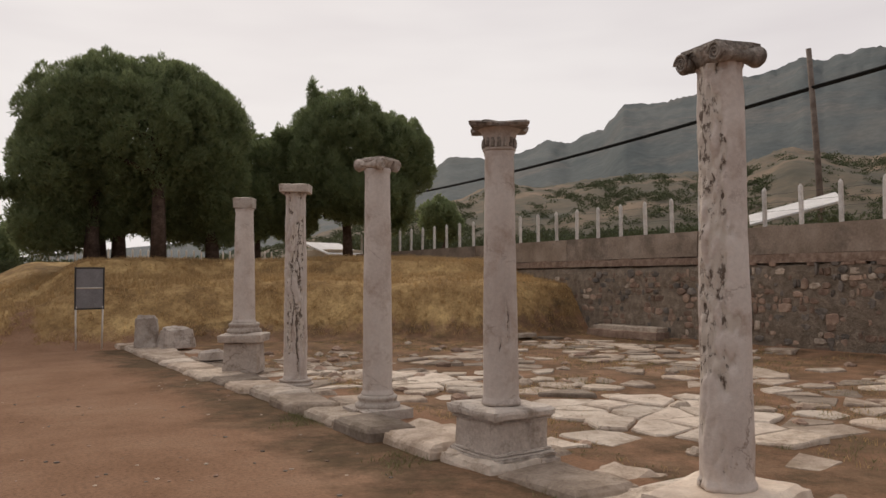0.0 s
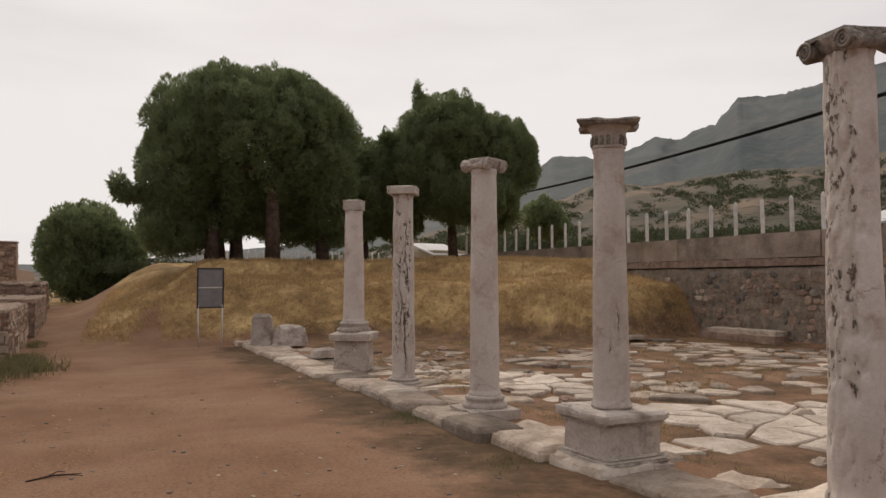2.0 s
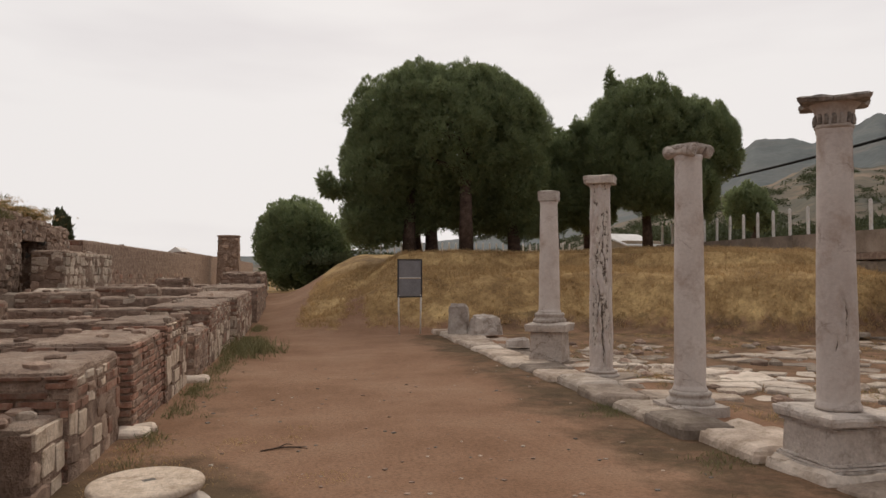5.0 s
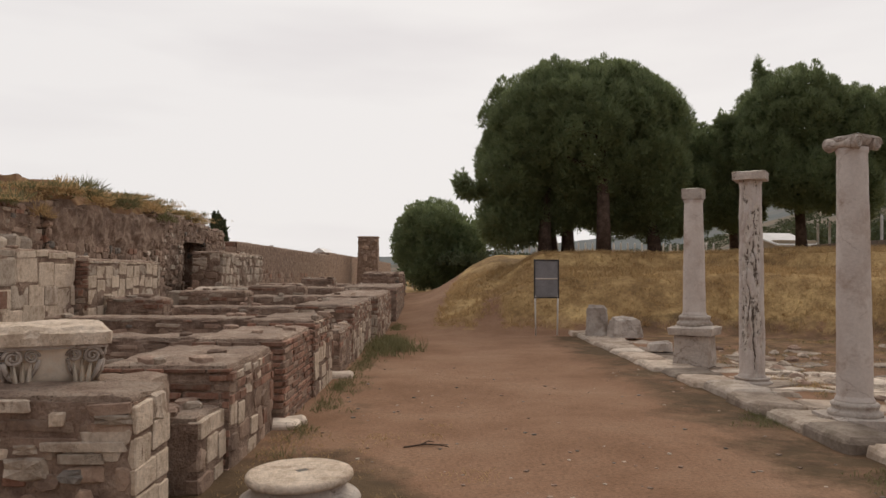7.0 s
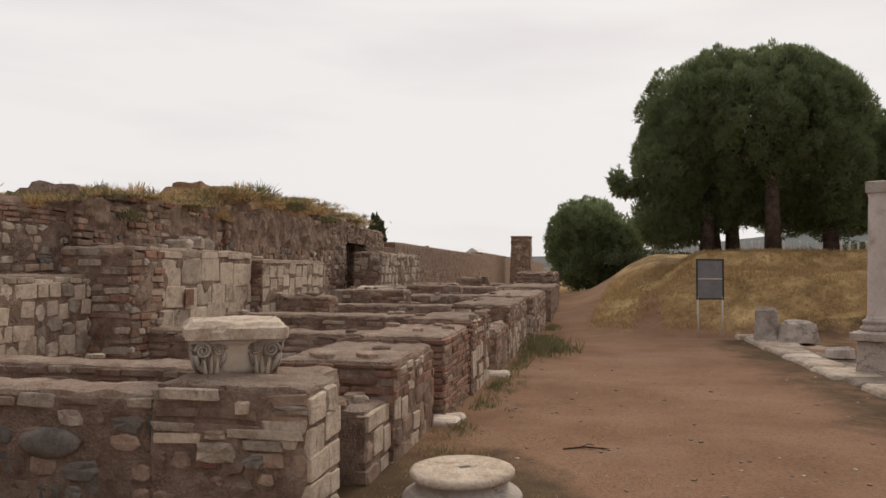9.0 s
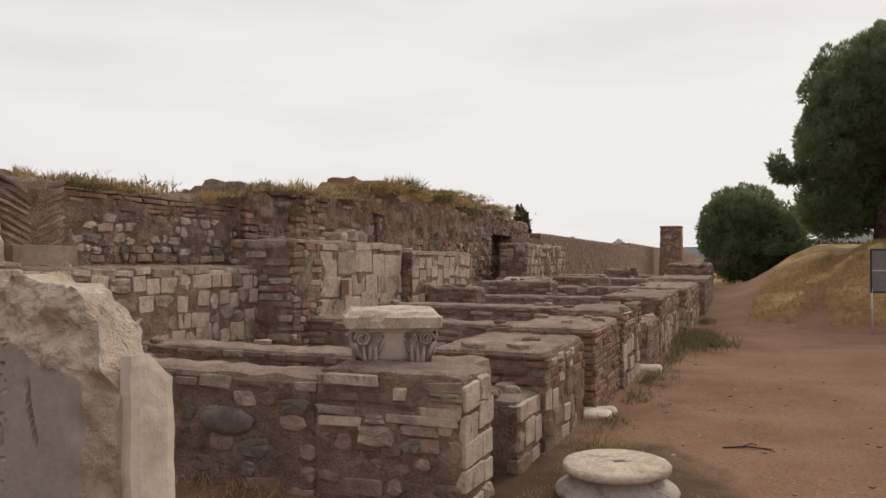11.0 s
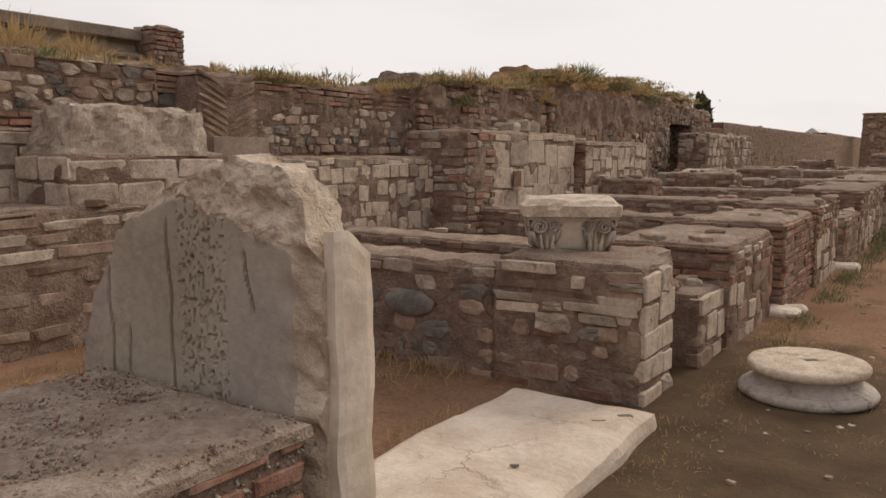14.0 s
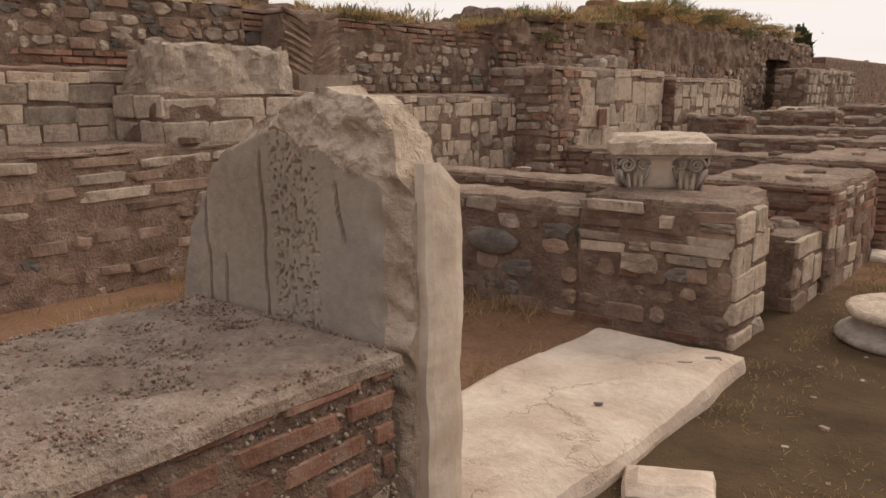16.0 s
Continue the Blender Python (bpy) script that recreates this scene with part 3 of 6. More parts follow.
def bank(x, y):
    d = (y - foot_line(x)) * (1 + 0.8 * smooth(10.0, 15.0, x))
    rise = 1.46 * smooth(-0.3, 1.9, d) + 0.28 * min(1.0, max(0.0, (d - 1.8) / 4.2)) + 0.48 * smooth(6.0, 6.9, d) + 0.2 * smooth(8.5, 18, d)
    e = x - ramp_edge(y)
    flank = 0.45 * smooth(-0.6, 3.4, e) + 0.55 * min(1.0, max(0.0, (e + 0.3) / 3.4))
    terrace = 2.55 * smooth(16.2, 16.5, x)
    ramp = 2.3 * min(1.0, max(0.0, (y - 19.5) / 14.0)) * (0.25 * smooth(-3.4, -1.6, x) + 0.75 * smooth(-1.6, 2.2, x - 0.05 * (y - 25)))
    h = max(rise * flank, ramp)
    return max(h, terrace * (1 - smooth(19, 24, y)) + (2.55 * smooth(19, 24, y) if x > 16.2 else 0))


def height(x, y):
    near = 1 - smooth(40, 80, math.hypot(x, y))
    bumps = 0.03 * noise.noise(Vector((x * 0.5, y * 0.5, 0.0))) + 0.012 * noise.noise(Vector((x * 2.1, y * 2.1, 3.0)))
    rough = smooth(0.2, 1.6, bank(x, y))
    bumps += rough * (0.07 * noise.noise(Vector((x * 0.9, y * 0.9, 7.0))) + 0.09 * noise.noise(Vector((x * 0.3, y * 0.3, 2.0))))
    court = -0.07 * smooth(4.8, 5.6, x) * (1 - smooth(15.0, 16.0, x)) * (1 - smooth(15.5, 17, y))
    return bank(x, y) + bumps * near + court


def axis_steps(lo, hi, fine, far):
    """Even fine steps from lo to hi, growing out to +-far."""
    v = list(np.arange(lo, hi + 1e-6, fine))
    s = fine
    while v[-1] < far:
        s *= 1.22
        v.append(v[-1] + s)
    s = fine
    while v[0] > -far:
        s *= 1.22
        v.insert(0, v[0] - s)
    return [float(q) for q in v]


def grass_cover(x, y):
    """How much of the ground is dry grass, and how much is darker weedy ground, partly painted shade."""
    d = y - foot_line(x)
    c = -0.1
    b = bank(x, y)
    track = 1 - smooth(0.15, 0.45, abs(x - ramp_edge(y) - 1.5)) if 19.3 < y < 26 else 0.0
    if b > 0.06:
        c = 0.42 + 0.33 * smooth(0.1, 0.5, b) - 0.42 * track
        c -= 0.62 * (1 - smooth(-0.35, 0.1, x - ramp_edge(y)))
    if x > 4.6 and d <= 0.4:
        c = 0.24 + 0.18 * smooth(12, 16, y)
    if x > 16.3 or y > 37:
        c = 0.7
    w = -0.2
    # darker towards the ruins: weeds and soil, with the shade there painted in
    if -2.5 < x < 1.2 and y < 14:
        near = 1 - smooth(4.6, 7.5, y)
        w = 0.38 + 0.58 * near - (0.75 + 0.2 * near) * smooth(-1.2 + 0.5 * near, 0.2 + 0.5 * near, x)
    if 4.6 < x < 16 and d < 0.6:
        w = 0.48
    if x < -2.4 and y < 21:
        w = 0.36
        c = 0.22
    if -1.9 < x < -0.9 and y >= 14:
        w = 0.30
    # dark band along the kerb: weedy soil plus shade put into the colour
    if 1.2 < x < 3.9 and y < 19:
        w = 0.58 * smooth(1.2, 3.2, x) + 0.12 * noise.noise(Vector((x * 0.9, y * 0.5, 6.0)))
    return c, w


gx, gy = axis_steps(-9.0, 19.0, 0.25, 3200.0), axis_steps(-2.0, 34.0, 0.25, 3200.0)
g_verts = [(x, y, height(x, y)) for y in gy for x in gx]
nx = len(gx)
g_faces = [(j * nx + i, j * nx + i + 1, (j + 1) * nx + i + 1, (j + 1) * nx + i) for j in range(len(gy) - 1) for i in range(nx - 1)]
ground_mesh = link_mesh("ground", g_verts, g_faces, M_GROUND, True)
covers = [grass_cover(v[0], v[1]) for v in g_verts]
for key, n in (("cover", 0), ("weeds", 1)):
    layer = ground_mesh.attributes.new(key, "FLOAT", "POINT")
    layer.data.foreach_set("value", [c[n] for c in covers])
thing("ground", ground_mesh, Matrix(), "brown gravelly dirt road beside a bank of dry yellow grass", "ground", kind="structure")


# ---- far hills and mountain, as sheets rising from the plain ----
def ridge(name, skyline, near, far, material, label, rough, steps=640, rows=26, lo=-30, hi=110, seed=3):
    az, el = [p[0] for p in skyline], [p[1] for p in skyline]
    verts = []
    for j in range(rows):
        f = j / (rows - 1)
        for i in range(steps):
            a = lo + (hi - lo) * i / (steps - 1)
            e = float(np.interp(a, az, el))
            dist = near + (far - near) * f
            n1 = noise.fractal(Vector((a * 0.22, f * 3.0, seed)), 0.9, 2.1, 6)
            up = f ** 0.8 * e * far * (1 + rough * n1 * (1.0 if f < 0.98 else 0.3) + (0.012 * noise.noise(Vector((a * 7.0, f * 9.0, 4.0))) if f > 0.6 else 0.0))
            verts.append((dist * math.sin(radians(a)), dist * math.cos(radians(a)), 1.6 + up - (1 - f) * 4))
    faces = [(j * steps + i, j * steps + i + 1, (j + 1) * steps + i + 1, (j + 1) * steps + i) for j in range(rows - 1) for i in range(steps - 1)]
    return thing(name, link_mesh(name, verts, faces, material, True), Matrix(), label, "mountain", kind="structure")


MOUNTAIN = [(-30, 0.012), (0, 0.02), (5, 0.03), (13, 0.045), (20, 0.065), (25, 0.09), (28, 0.115), (30.6, 0.135), (31.6, 0.141), (32.8, 0.156), (35.3, 0.154), (36.5, 0.151), (37.6, 0.162), (39.0, 0.170), (40.4, 0.181), (42, 0.173), (43.2, 0.181), (44.5, 0.19), (45.2, 0.206), (46, 0.224), (48.5, 0.223), (50.8, 0.227), (53.5, 0.24), (55.7, 0.252), (56.9, 0.257), (58, 0.266), (59.2, 0.254), (60.5, 0.256), (62.7, 0.26), (70, 0.28), (85, 0.24), (110, 0.15)]
ridge("mountain", MOUNTAIN, 700, 1700, M_MOUNTAIN, "wooded mountain on the skyline, its haze painted in as grey-green", 0.05)
HILLS = [(-30, 0.0), (8, 0.012), (18, 0.035), (26, 0.07), (31, 0.095), (34, 0.105), (37, 0.127), (40, 0.12), (44, 0.128), (48, 0.135), (51, 0.128), (54, 0.136), (57, 0.152), (59, 0.15), (62, 0.138), (66, 0.14), (80, 0.13), (110, 0.08)]
ridge("hills", HILLS, 120, 420, M_HILL, "dry tan hills dotted with dark shrubs", 0.10, rows=30, seed=8)


# ---- foliage ----
def blades(name, roots, ways, lengths, widths, material, bend=0.25, seed=1):
    """Many thin leaves or blades of grass in one mesh."""
    r = np.random.RandomState(seed)
    roots, ways = np.asarray(roots, float), np.asarray(ways, float)
    ways /= np.linalg.norm(ways, axis=1, keepdims=True) + 1e-9
    n = len(roots)
    side = np.cross(ways, r.normal(size=(n, 3)))
    side /= np.linalg.norm(side, axis=1, keepdims=True) + 1e-9
    lengths, widths = np.asarray(lengths)[:, None], np.asarray(widths)[:, None]
    mid = roots + ways * lengths * 0.55
    tip = roots + ways * lengths + np.cross(side, ways) * lengths * bend * r.uniform(-1, 1, (n, 1))
    v = np.stack([roots - side * widths * 0.5, roots + side * widths * 0.5, mid + side * widths * 0.45, tip, mid - side * widths * 0.45], 1).reshape(-1, 3)
    k = np.arange(n)[:, None] * 5
    quads, tris = (k + [0, 1, 2, 4]), (k + [4, 2, 3])
    me = bpy.data.meshes.new(name)
    me.vertices.add(len(v))
    me.vertices.foreach_set("co", v.astype(np.float32).ravel())
    loops = np.concatenate([np.concatenate([quads, tris], 1).ravel()])
    me.loops.add(len(loops))
    me.loops.foreach_set("vertex_index", loops.astype(np.int32))
    starts = np.stack([np.arange(n) * 7, np.arange(n) * 7 + 4], 1).ravel()
    me.polygons.add(2 * n)
    me.polygons.foreach_set("loop_start", starts.astype(np.int32))
    me.materials.append(material)
    me.update(calc_edges=True)
    me.validate()
    return me


def crown_mesh(name, lobes, clumps, needles, length, width, material, seed, up=0.45, spread=0.38, puff=0.34):
    """A crown of rounded needle puffs set close over the skins of several lobes (centre, radii), with a sparser filling."""
    r = np.random.RandomState(seed)
    total = clumps * needles
    skin = np.array([l[1][0] * l[1][1] + l[1][0] * l[1][2] for l in lobes])
    centres, outs, sizes = [], [], []
    for (c, rad), area in zip(lobes, skin):
        size = min(puff, 0.42 * min(rad))
        m = max(5, int(area * 3.6 / size ** 2))
        k = np.arange(m) + 0.5
        el, az = 1 - 2 * k / m, k * 2.39996 + r.uniform(0, 6)
        d = np.stack([np.sqrt(1 - el * el) * np.cos(az), np.sqrt(1 - el * el) * np.sin(az), el], 1) + r.normal(size=(m, 3)) * 0.10
        d /= np.linalg.norm(d, axis=1, keepdims=True)
        lumpy = np.array([1 + 0.13 * noise.noise(Vector((q * 2.2 + c[0]).tolist())) for q in d])
        p = np.array(c) + d * (np.array(rad) * lumpy[:, None] * r.uniform(0.87, 1.02, (m, 1)) - size * 0.55)
        buried = np.zeros(m, bool)
        for oc, orad in lobes:
            if oc is not c:
                buried |= (((p - np.array(oc)) / np.array(orad)) ** 2).sum(1) < 0.35
        centres.append(p[~buried])
        outs.append(d[~buried])
        sizes.append(size * r.uniform(0.75, 1.3, (~buried).sum()))
    centres, outs, sizes = np.concatenate(centres), np.concatenate(outs), np.concatenate(sizes)
    share = sizes ** 2 / (sizes ** 2).sum()
    pick = r.choice(len(centres), total, p=share)
    way = r.normal(size=(total, 3)) + outs[pick] * 1.1 + np.array((0, 0, up))
    way /= np.linalg.norm(way, axis=1, keepdims=True)
    depth = np.where(r.uniform(size=total) < 0.3, r.uniform(0.1, 0.8, total), r.uniform(0.8, 1.0, total))
    roots = centres[pick] + way * (sizes[pick] * depth)[:, None] * np.array((0.9, 0.9, 1.1))
    ways = way + np.array((0, 0, up)) + r.normal(size=(total, 3)) * spread
    lens, wide = length * r.uniform(0.6, 1.25, total), width * r.uniform(0.7, 1.3, total)
    # upright tufts on the upper side, and coarse sprays deep inside
    tall = np.where((outs[:, 2] > 0.0) & (r.uniform(size=len(outs)) < 0.4), r.uniform(0.1, 0.34, len(outs)), 0.0)
    roots[:, 2] += tall[pick] * np.clip(way[:, 2], 0, 1) ** 2
    fill = []
    for (c, rad), area in zip(lobes, skin):
        m = int(area * 260)
        d = r.normal(size=(m, 3))
        d /= np.linalg.norm(d, axis=1, keepdims=True)
        fill.append(np.array(c) + d * np.array(rad) * r.uniform(0.45, 0.8, (m, 1)))
    fill = np.concatenate(fill)
    roots = np.concatenate([roots, fill])
    ways = np.concatenate([ways, r.normal(size=fill.shape)])
    lens = np.concatenate([lens, length * r.uniform(1.6, 2.6, len(fill))])
    wide = np.concatenate([wide, width * r.uniform(2.5, 4.5, len(fill))])
    return blades(name, roots, ways, lens, wide, material, 0.2, seed)


def pine(name, x, y, lobes, forks, clumps, label, seed, radius=0.22, needles=15, length=0.16, width=0.032, material=None, category="tree"):
    z = height(x, y)
    root = thing(name, None, pose(x, y, z), label, category)
    r = random.Random(seed)
    own = [((cx - x, cy - y, cz - z), rad) for (cx, cy, cz), rad in lobes]
    for n, (bx, by, fork) in enumerate(forks):
        lean = (r.uniform(-0.3, 0.3), r.uniform(-0.3, 0.3))
        pts = [(bx, by, -0.15), (bx + lean[0] * 0.2, by + lean[1] * 0.2, fork * 0.35), (bx + lean[0] * 0.7, by + lean[1] * 0.7, fork * 0.75), (bx + lean[0], by + lean[1], fork)]
        t = part("trunk", bm_mesh("trunk", tube(pts, [radius * 1.25, radius, radius * 0.85, radius * 0.7], 10), M_BARK, True), root)
        for c, rad in own[: 4 + n]:
            aim = Vector(c) + Vector((r.uniform(-0.4, 0.4) * rad[0], r.uniform(-0.4, 0.4) * rad[1], 0.1 * rad[2]))
            start = Vector(pts[-1]) - Vector((0, 0, r.uniform(0.0, 0.3) * fork))
            mid = start.lerp(aim, 0.5) + Vector((0, 0, r.uniform(-0.1, 0.5)))
            part("limb", bm_mesh("limb", tube([start, mid, aim], [radius * 0.55, radius * 0.35, radius * 0.12], 7), M_BARK, True), t)
    part("crown", crown_mesh("crown", own, clumps, needles, length, width, material or M_NEEDLE, seed), root)
    return root


pine("umbrella_pine", 5.9, 30.0, [((5.6, 30.2, 6.9), (3.4, 3.3, 2.7)), ((7.6, 30.0, 7.4), (1.9, 2.2, 1.9)), ((3.5, 30.0, 7.0), (1.95, 2.2, 2.1)), ((2.7, 29.8, 5.5), (1.35, 1.9, 1.8)), ((8.0, 30.0, 5.8), (1.6, 2.2, 1.9)), ((6.6, 30.0, 8.7), (1.5, 1.6, 1.05)), ((4.6, 30.0, 8.6), (1.4, 1.6, 1.05)), ((5.5, 30.6, 5.0), (2.8, 2.1, 1.5)), ((2.3, 30.0, 3.7), (0.9, 1.3, 0.7)), ((4.1, 30.9, 3.8), (1.5, 1.5, 0.7)), ((7.0, 31.0, 4.0), (1.6, 1.5, 0.7)), ((8.2, 30.0, 4.3), (1.2, 1.4, 0.7)), ((8.9, 30.4, 7.3), (1.0, 1.5, 1.1)), ((2.6, 30.2, 3.3), (1.1, 1.2, 0.75)), ((3.6, 31.5, 3.5), (1.1, 1.2, 0.7)), ((8.6, 31.0, 3.7), (1.1, 1.2, 0.75)), ((7.2, 31.5, 3.8), (1.2, 1.2, 0.7)), ((1.15, 29.6, 4.7), (0.6, 0.4, 0.28)), ((0.72, 29.6, 5.0), (0.28, 0.3, 0.3))], [(0.1, -1.7, 4.4), (-1.9, -0.3, 2.6), (-0.8, 0.8, 2.6), (2.6, 0.4, 2.6), (-1.4, 1.2, 2.4)], 19500, "broad dark green umbrella pine on a grassy bank", 11, 0.24)
pine("umbrella_pine", 11.2, 32.5, [((11.0, 32.3, 6.1), (1.5, 1.8, 1.6)), ((10.3, 32.0, 4.9), (1.6, 1.8, 1.3)), ((12.2, 32.0, 4.9), (1.4, 1.8, 1.3)), ((10.3, 32.4, 3.9), (1.2, 1.3, 0.7)), ((12.6, 32.4, 4.0), (1.0, 1.3, 0.6))], [(-0.2, 0, 2.4), (1.5, 0.4, 2.4)], 6600, "smaller dark green pine between two taller ones", 12, 0.17)
pine("umbrella_pine", 14.7, 31.0, [((14.3, 31.0, 7.75), (2.2, 2.4, 1.95)), ((16.85, 31.0, 7.1), (1.9, 2.3, 1.85)), ((13.0, 31.0, 6.3), (1.4, 1.9, 1.8)), ((15.0, 30.4, 5.3), (2.4, 2.1, 1.2)), ((12.95, 31.0, 9.75), (0.14, 0.14, 0.5)), ((13.2, 31.0, 9.7), (0.32, 0.14, 0.1)), ((16.9, 30.6, 4.6), (0.7, 0.8, 0.9)), ((11.6, 31.0, 7.7), (0.4, 0.3, 0.25))], [(0, 0, 3.3), (-2.0, 0.8, 2.6)], 11500, "tall dark green pine with an uneven spreading crown", 13, 0.2)
pine("round_tree", -0.3, 41.0, [((-0.5, 41, 3.7), (1.9, 2.0, 1.55)), ((0.9, 41, 3.1), (1.6, 1.7, 1.25)), ((-1.6, 41, 2.9), (1.0, 1.4, 1.0)), ((0.0, 40.5, 2.3), (2.2, 1.5, 1.0)), ((-0.3, 40.5, 1.5), (2.0, 1.5, 0.8))], [(0, 0, 1.0)], 2600, "round dense dark green tree at the end of the road", 14, 0.2, 12, 0.18, 0.06)
pine("round_tree", 24.2, 38.5, [((24.2, 38.5, 5.1), (1.1, 1.2, 1.0)), ((25.0, 38.6, 4.7), (0.8, 1.0, 0.8))], [(0, 0, 1.2)], 800, "small dark round tree behind the fence", 15, 0.12, 10, 0.2, 0.07)


def shrubs(name, places, material, label, seed, needles=60, length=0.5, width=0.3):
    r = np.random.RandomState(seed)
    roots, ways = [], []
    for x, y, z, s in places:
        d = r.normal(size=(needles, 3))
        d /= np.linalg.norm(d, axis=1, keepdims=True)
        d[:, 2] = np.abs(d[:, 2])
        roots.append(np.array((x, y, z)) + d * s * np.array((1, 1, 0.8)) * r.uniform(0.5, 1.0, (needles, 1)))
        ways.append(d + r.normal(size=(needles, 3)) * 0.6 + (0, 0, 0.4))
    roots, ways = np.concatenate(roots), np.concatenate(ways)
    size = np.repeat([p[3] for p in places], needles)
    me = blades(name, roots, ways, size * length * r.uniform(0.6, 1.3, len(size)), size * width * r.uniform(0.7, 1.3, len(size)), material, 0.2, seed)
    return thing(name, me, Matrix(), label, "bushes", kind="stuff")


far_bushes = []
for q in range(3200):
    a, f = rng.uniform(14, 68), rng.uniform(0.0, 0.85) ** 1.5
    dist = 120 + 300 * f
    e = float(np.interp(a, [p[0] for p in HILLS], [p[1] for p in HILLS]))
    if noise.noise(Vector((a * 0.5, f * 9.0, 2.0))) < rng.uniform(-0.4, 0.3):
        continue
    far_bushes.append((dist * math.sin(radians(a)), dist * math.cos(radians(a)), f ** 0.8 * e * 420 - (1 - f) * 4 + 1.2, rng.uniform(0.8, 2.6) * (0.8 + f)))
shrubs("hillside_bushes", far_bushes, M_LEAF, "dark olive green bushes scattered over dry hills", 5, 130, 0.13, 0.13)
near_bushes = []
for q in range(60):
    t = rng.random()
    near_bushes.append((19 + 14 * t + rng.uniform(-1, 6), 22 + 30 * rng.random(), rng.uniform(2.2, 2.9), rng.uniform(0.3, 0.7)))
for q in range(110):
    near_bushes.append((rng.uniform(26, 50), rng.uniform(10, 50), rng.uniform(2.0, 2.6), rng.uniform(1.3, 2.6)))
for q in range(90):
    near_bushes.append((rng.uniform(19, 29), rng.uniform(11, 30), rng.uniform(2.3, 2.6), rng.uniform(0.6, 1.25)))
for q in range(130):
    a, dist = radians(rng.uniform(26, 66)), rng.uniform(48, 95)
    near_bushes.append((dist * math.sin(a), dist * math.cos(a), 2.2 + 0.035 * (dist - 40), rng.uniform(1.4, 3.2)))
shrubs("fence_bushes", near_bushes, M_LEAF, "dusty green bushes growing behind the fence", 6, 800, 0.085, 0.055)


undergrowth = [(rng.uniform(0.5, 17.0), rng.uniform(36.0, 40.0), 1.9, rng.uniform(0.35, 0.95)) for q in range(46)]
shrubs("undergrowth", undergrowth, M_LEAF, "low dark bushes growing behind the pines", 9, 420, 0.16, 0.08)


# ---- columns ----
SHAFT_TURNS = 36


def shaft_mesh(r0, r1, length, material, seed, worn=0.012, eroded=None, width=0.6, share=0.1, splits=()):
    rows = [(r0 * 1.10, 0.0), (r0 * 1.10, 0.03), (r0 * 1.0, 0.06)]
    rows += [(r0 + (r1 - r0) * (f / 160) ** 1.3, 0.06 + (length - 0.12) * f / 160) for f in range(1, 161)]
    rows += [(r1 * 1.06, length - 0.04), (r1 * 1.08, length)]
    bm = lathe(rows, 96, 0.0)
    bm.verts.index_update()
    scars = [0.0] * len(bm.verts)
    for v in bm.verts:
        a = Vector((v.co.x, v.co.y, 0))
        if a.length > 1e-6:
            k = noise.noise(Vector((v.co.x * 6, v.co.y * 6, v.co.z * 2.2 + seed * 9))) * worn + noise.noise(Vector((v.co.x * 20, v.co.y * 20, v.co.z * 9 + seed))) * worn * 0.4
            if eroded is not None:
                d = math.atan2(a.y, a.x) - radians(eroded)
                d = abs((d + math.pi) % (2 * math.pi) - math.pi)
                q = Vector((v.co.x * 9, v.co.y * 9, v.co.z * 3.2 + seed * 3))
                e = noise.noise(q) + 0.5 * noise.noise(q * 2.6) + share + 0.35 - 1.2 * smooth(width * 0.45, width, d) - 0.45 * smooth(0.9, 0.3, v.co.z)
                e = smooth(0.0, 0.9, e)
                scars[v.index] = e
                k -= 0.020 * e + 0.022 * e * noise.noise(q * 4)
                for at, low, high, thin in splits:
                    line = radians(at) + 0.34 * noise.noise(Vector((at, v.co.z * 2.3, 3.0))) + 0.16 * noise.noise(Vector((at, v.co.z * 7.0, 5.0)))
                    off = math.atan2(a.y, a.x) - line
                    off = abs((off + math.pi) % (2 * math.pi) - math.pi)
                    deep = (1 - smooth(0.05 * thin, 0.13 * thin, off)) * smooth(low, low + 0.1, v.co.z) * (1 - smooth(high - 0.1, high, v.co.z))
                    k -= 0.034 * deep * thin
                    scars[v.index] = max(scars[v.index], 1.5 * deep)
            v.co += a.normalized() * k
    me = bm_mesh("shaft", bm, material if eroded is None else M_ERODED, True)
    layer = me.attributes.new("scar", "FLOAT", "POINT")
    if len(me.vertices) == len(scars):
        layer.data.foreach_set("value", scars)
    return me


def attic_base(r, material, h=0.17, seed=0):
    prof = [(r * 1.42, 0.0), (r * 1.46, h * 0.12), (r * 1.46, h * 0.28), (r * 1.38, h * 0.38), (r * 1.26, h * 0.45), (r * 1.22, h * 0.6), (r * 1.27, h * 0.68), (r * 1.31, h * 0.78), (r * 1.27, h * 0.9), (r * 1.14, h)]
    return bm_mesh("base", lathe(prof, SHAFT_TURNS, 0.03, seed), material, True)


def slab_mesh(name, sx, sy, h, material, seed, amp=0.012, taper=0.0, res=0.08):
    return bm_mesh(name, lump(sx, sy, h, res, amp, seed, 3.0, taper, amp), material)


def spiral(radius, turns=2.3, thick=0.012, steps=40):
    pts, rad = [], []
    for s in range(steps):
        f = s / (steps - 1)
        a = f * turns * 2 * math.pi
        q = radius * (1 - 0.86 * f)
        pts.append((q * math.cos(a), 0, q * math.sin(a)))
        rad.append(thick * (1 - 0.5 * f))
    return tube(pts, rad, 6)


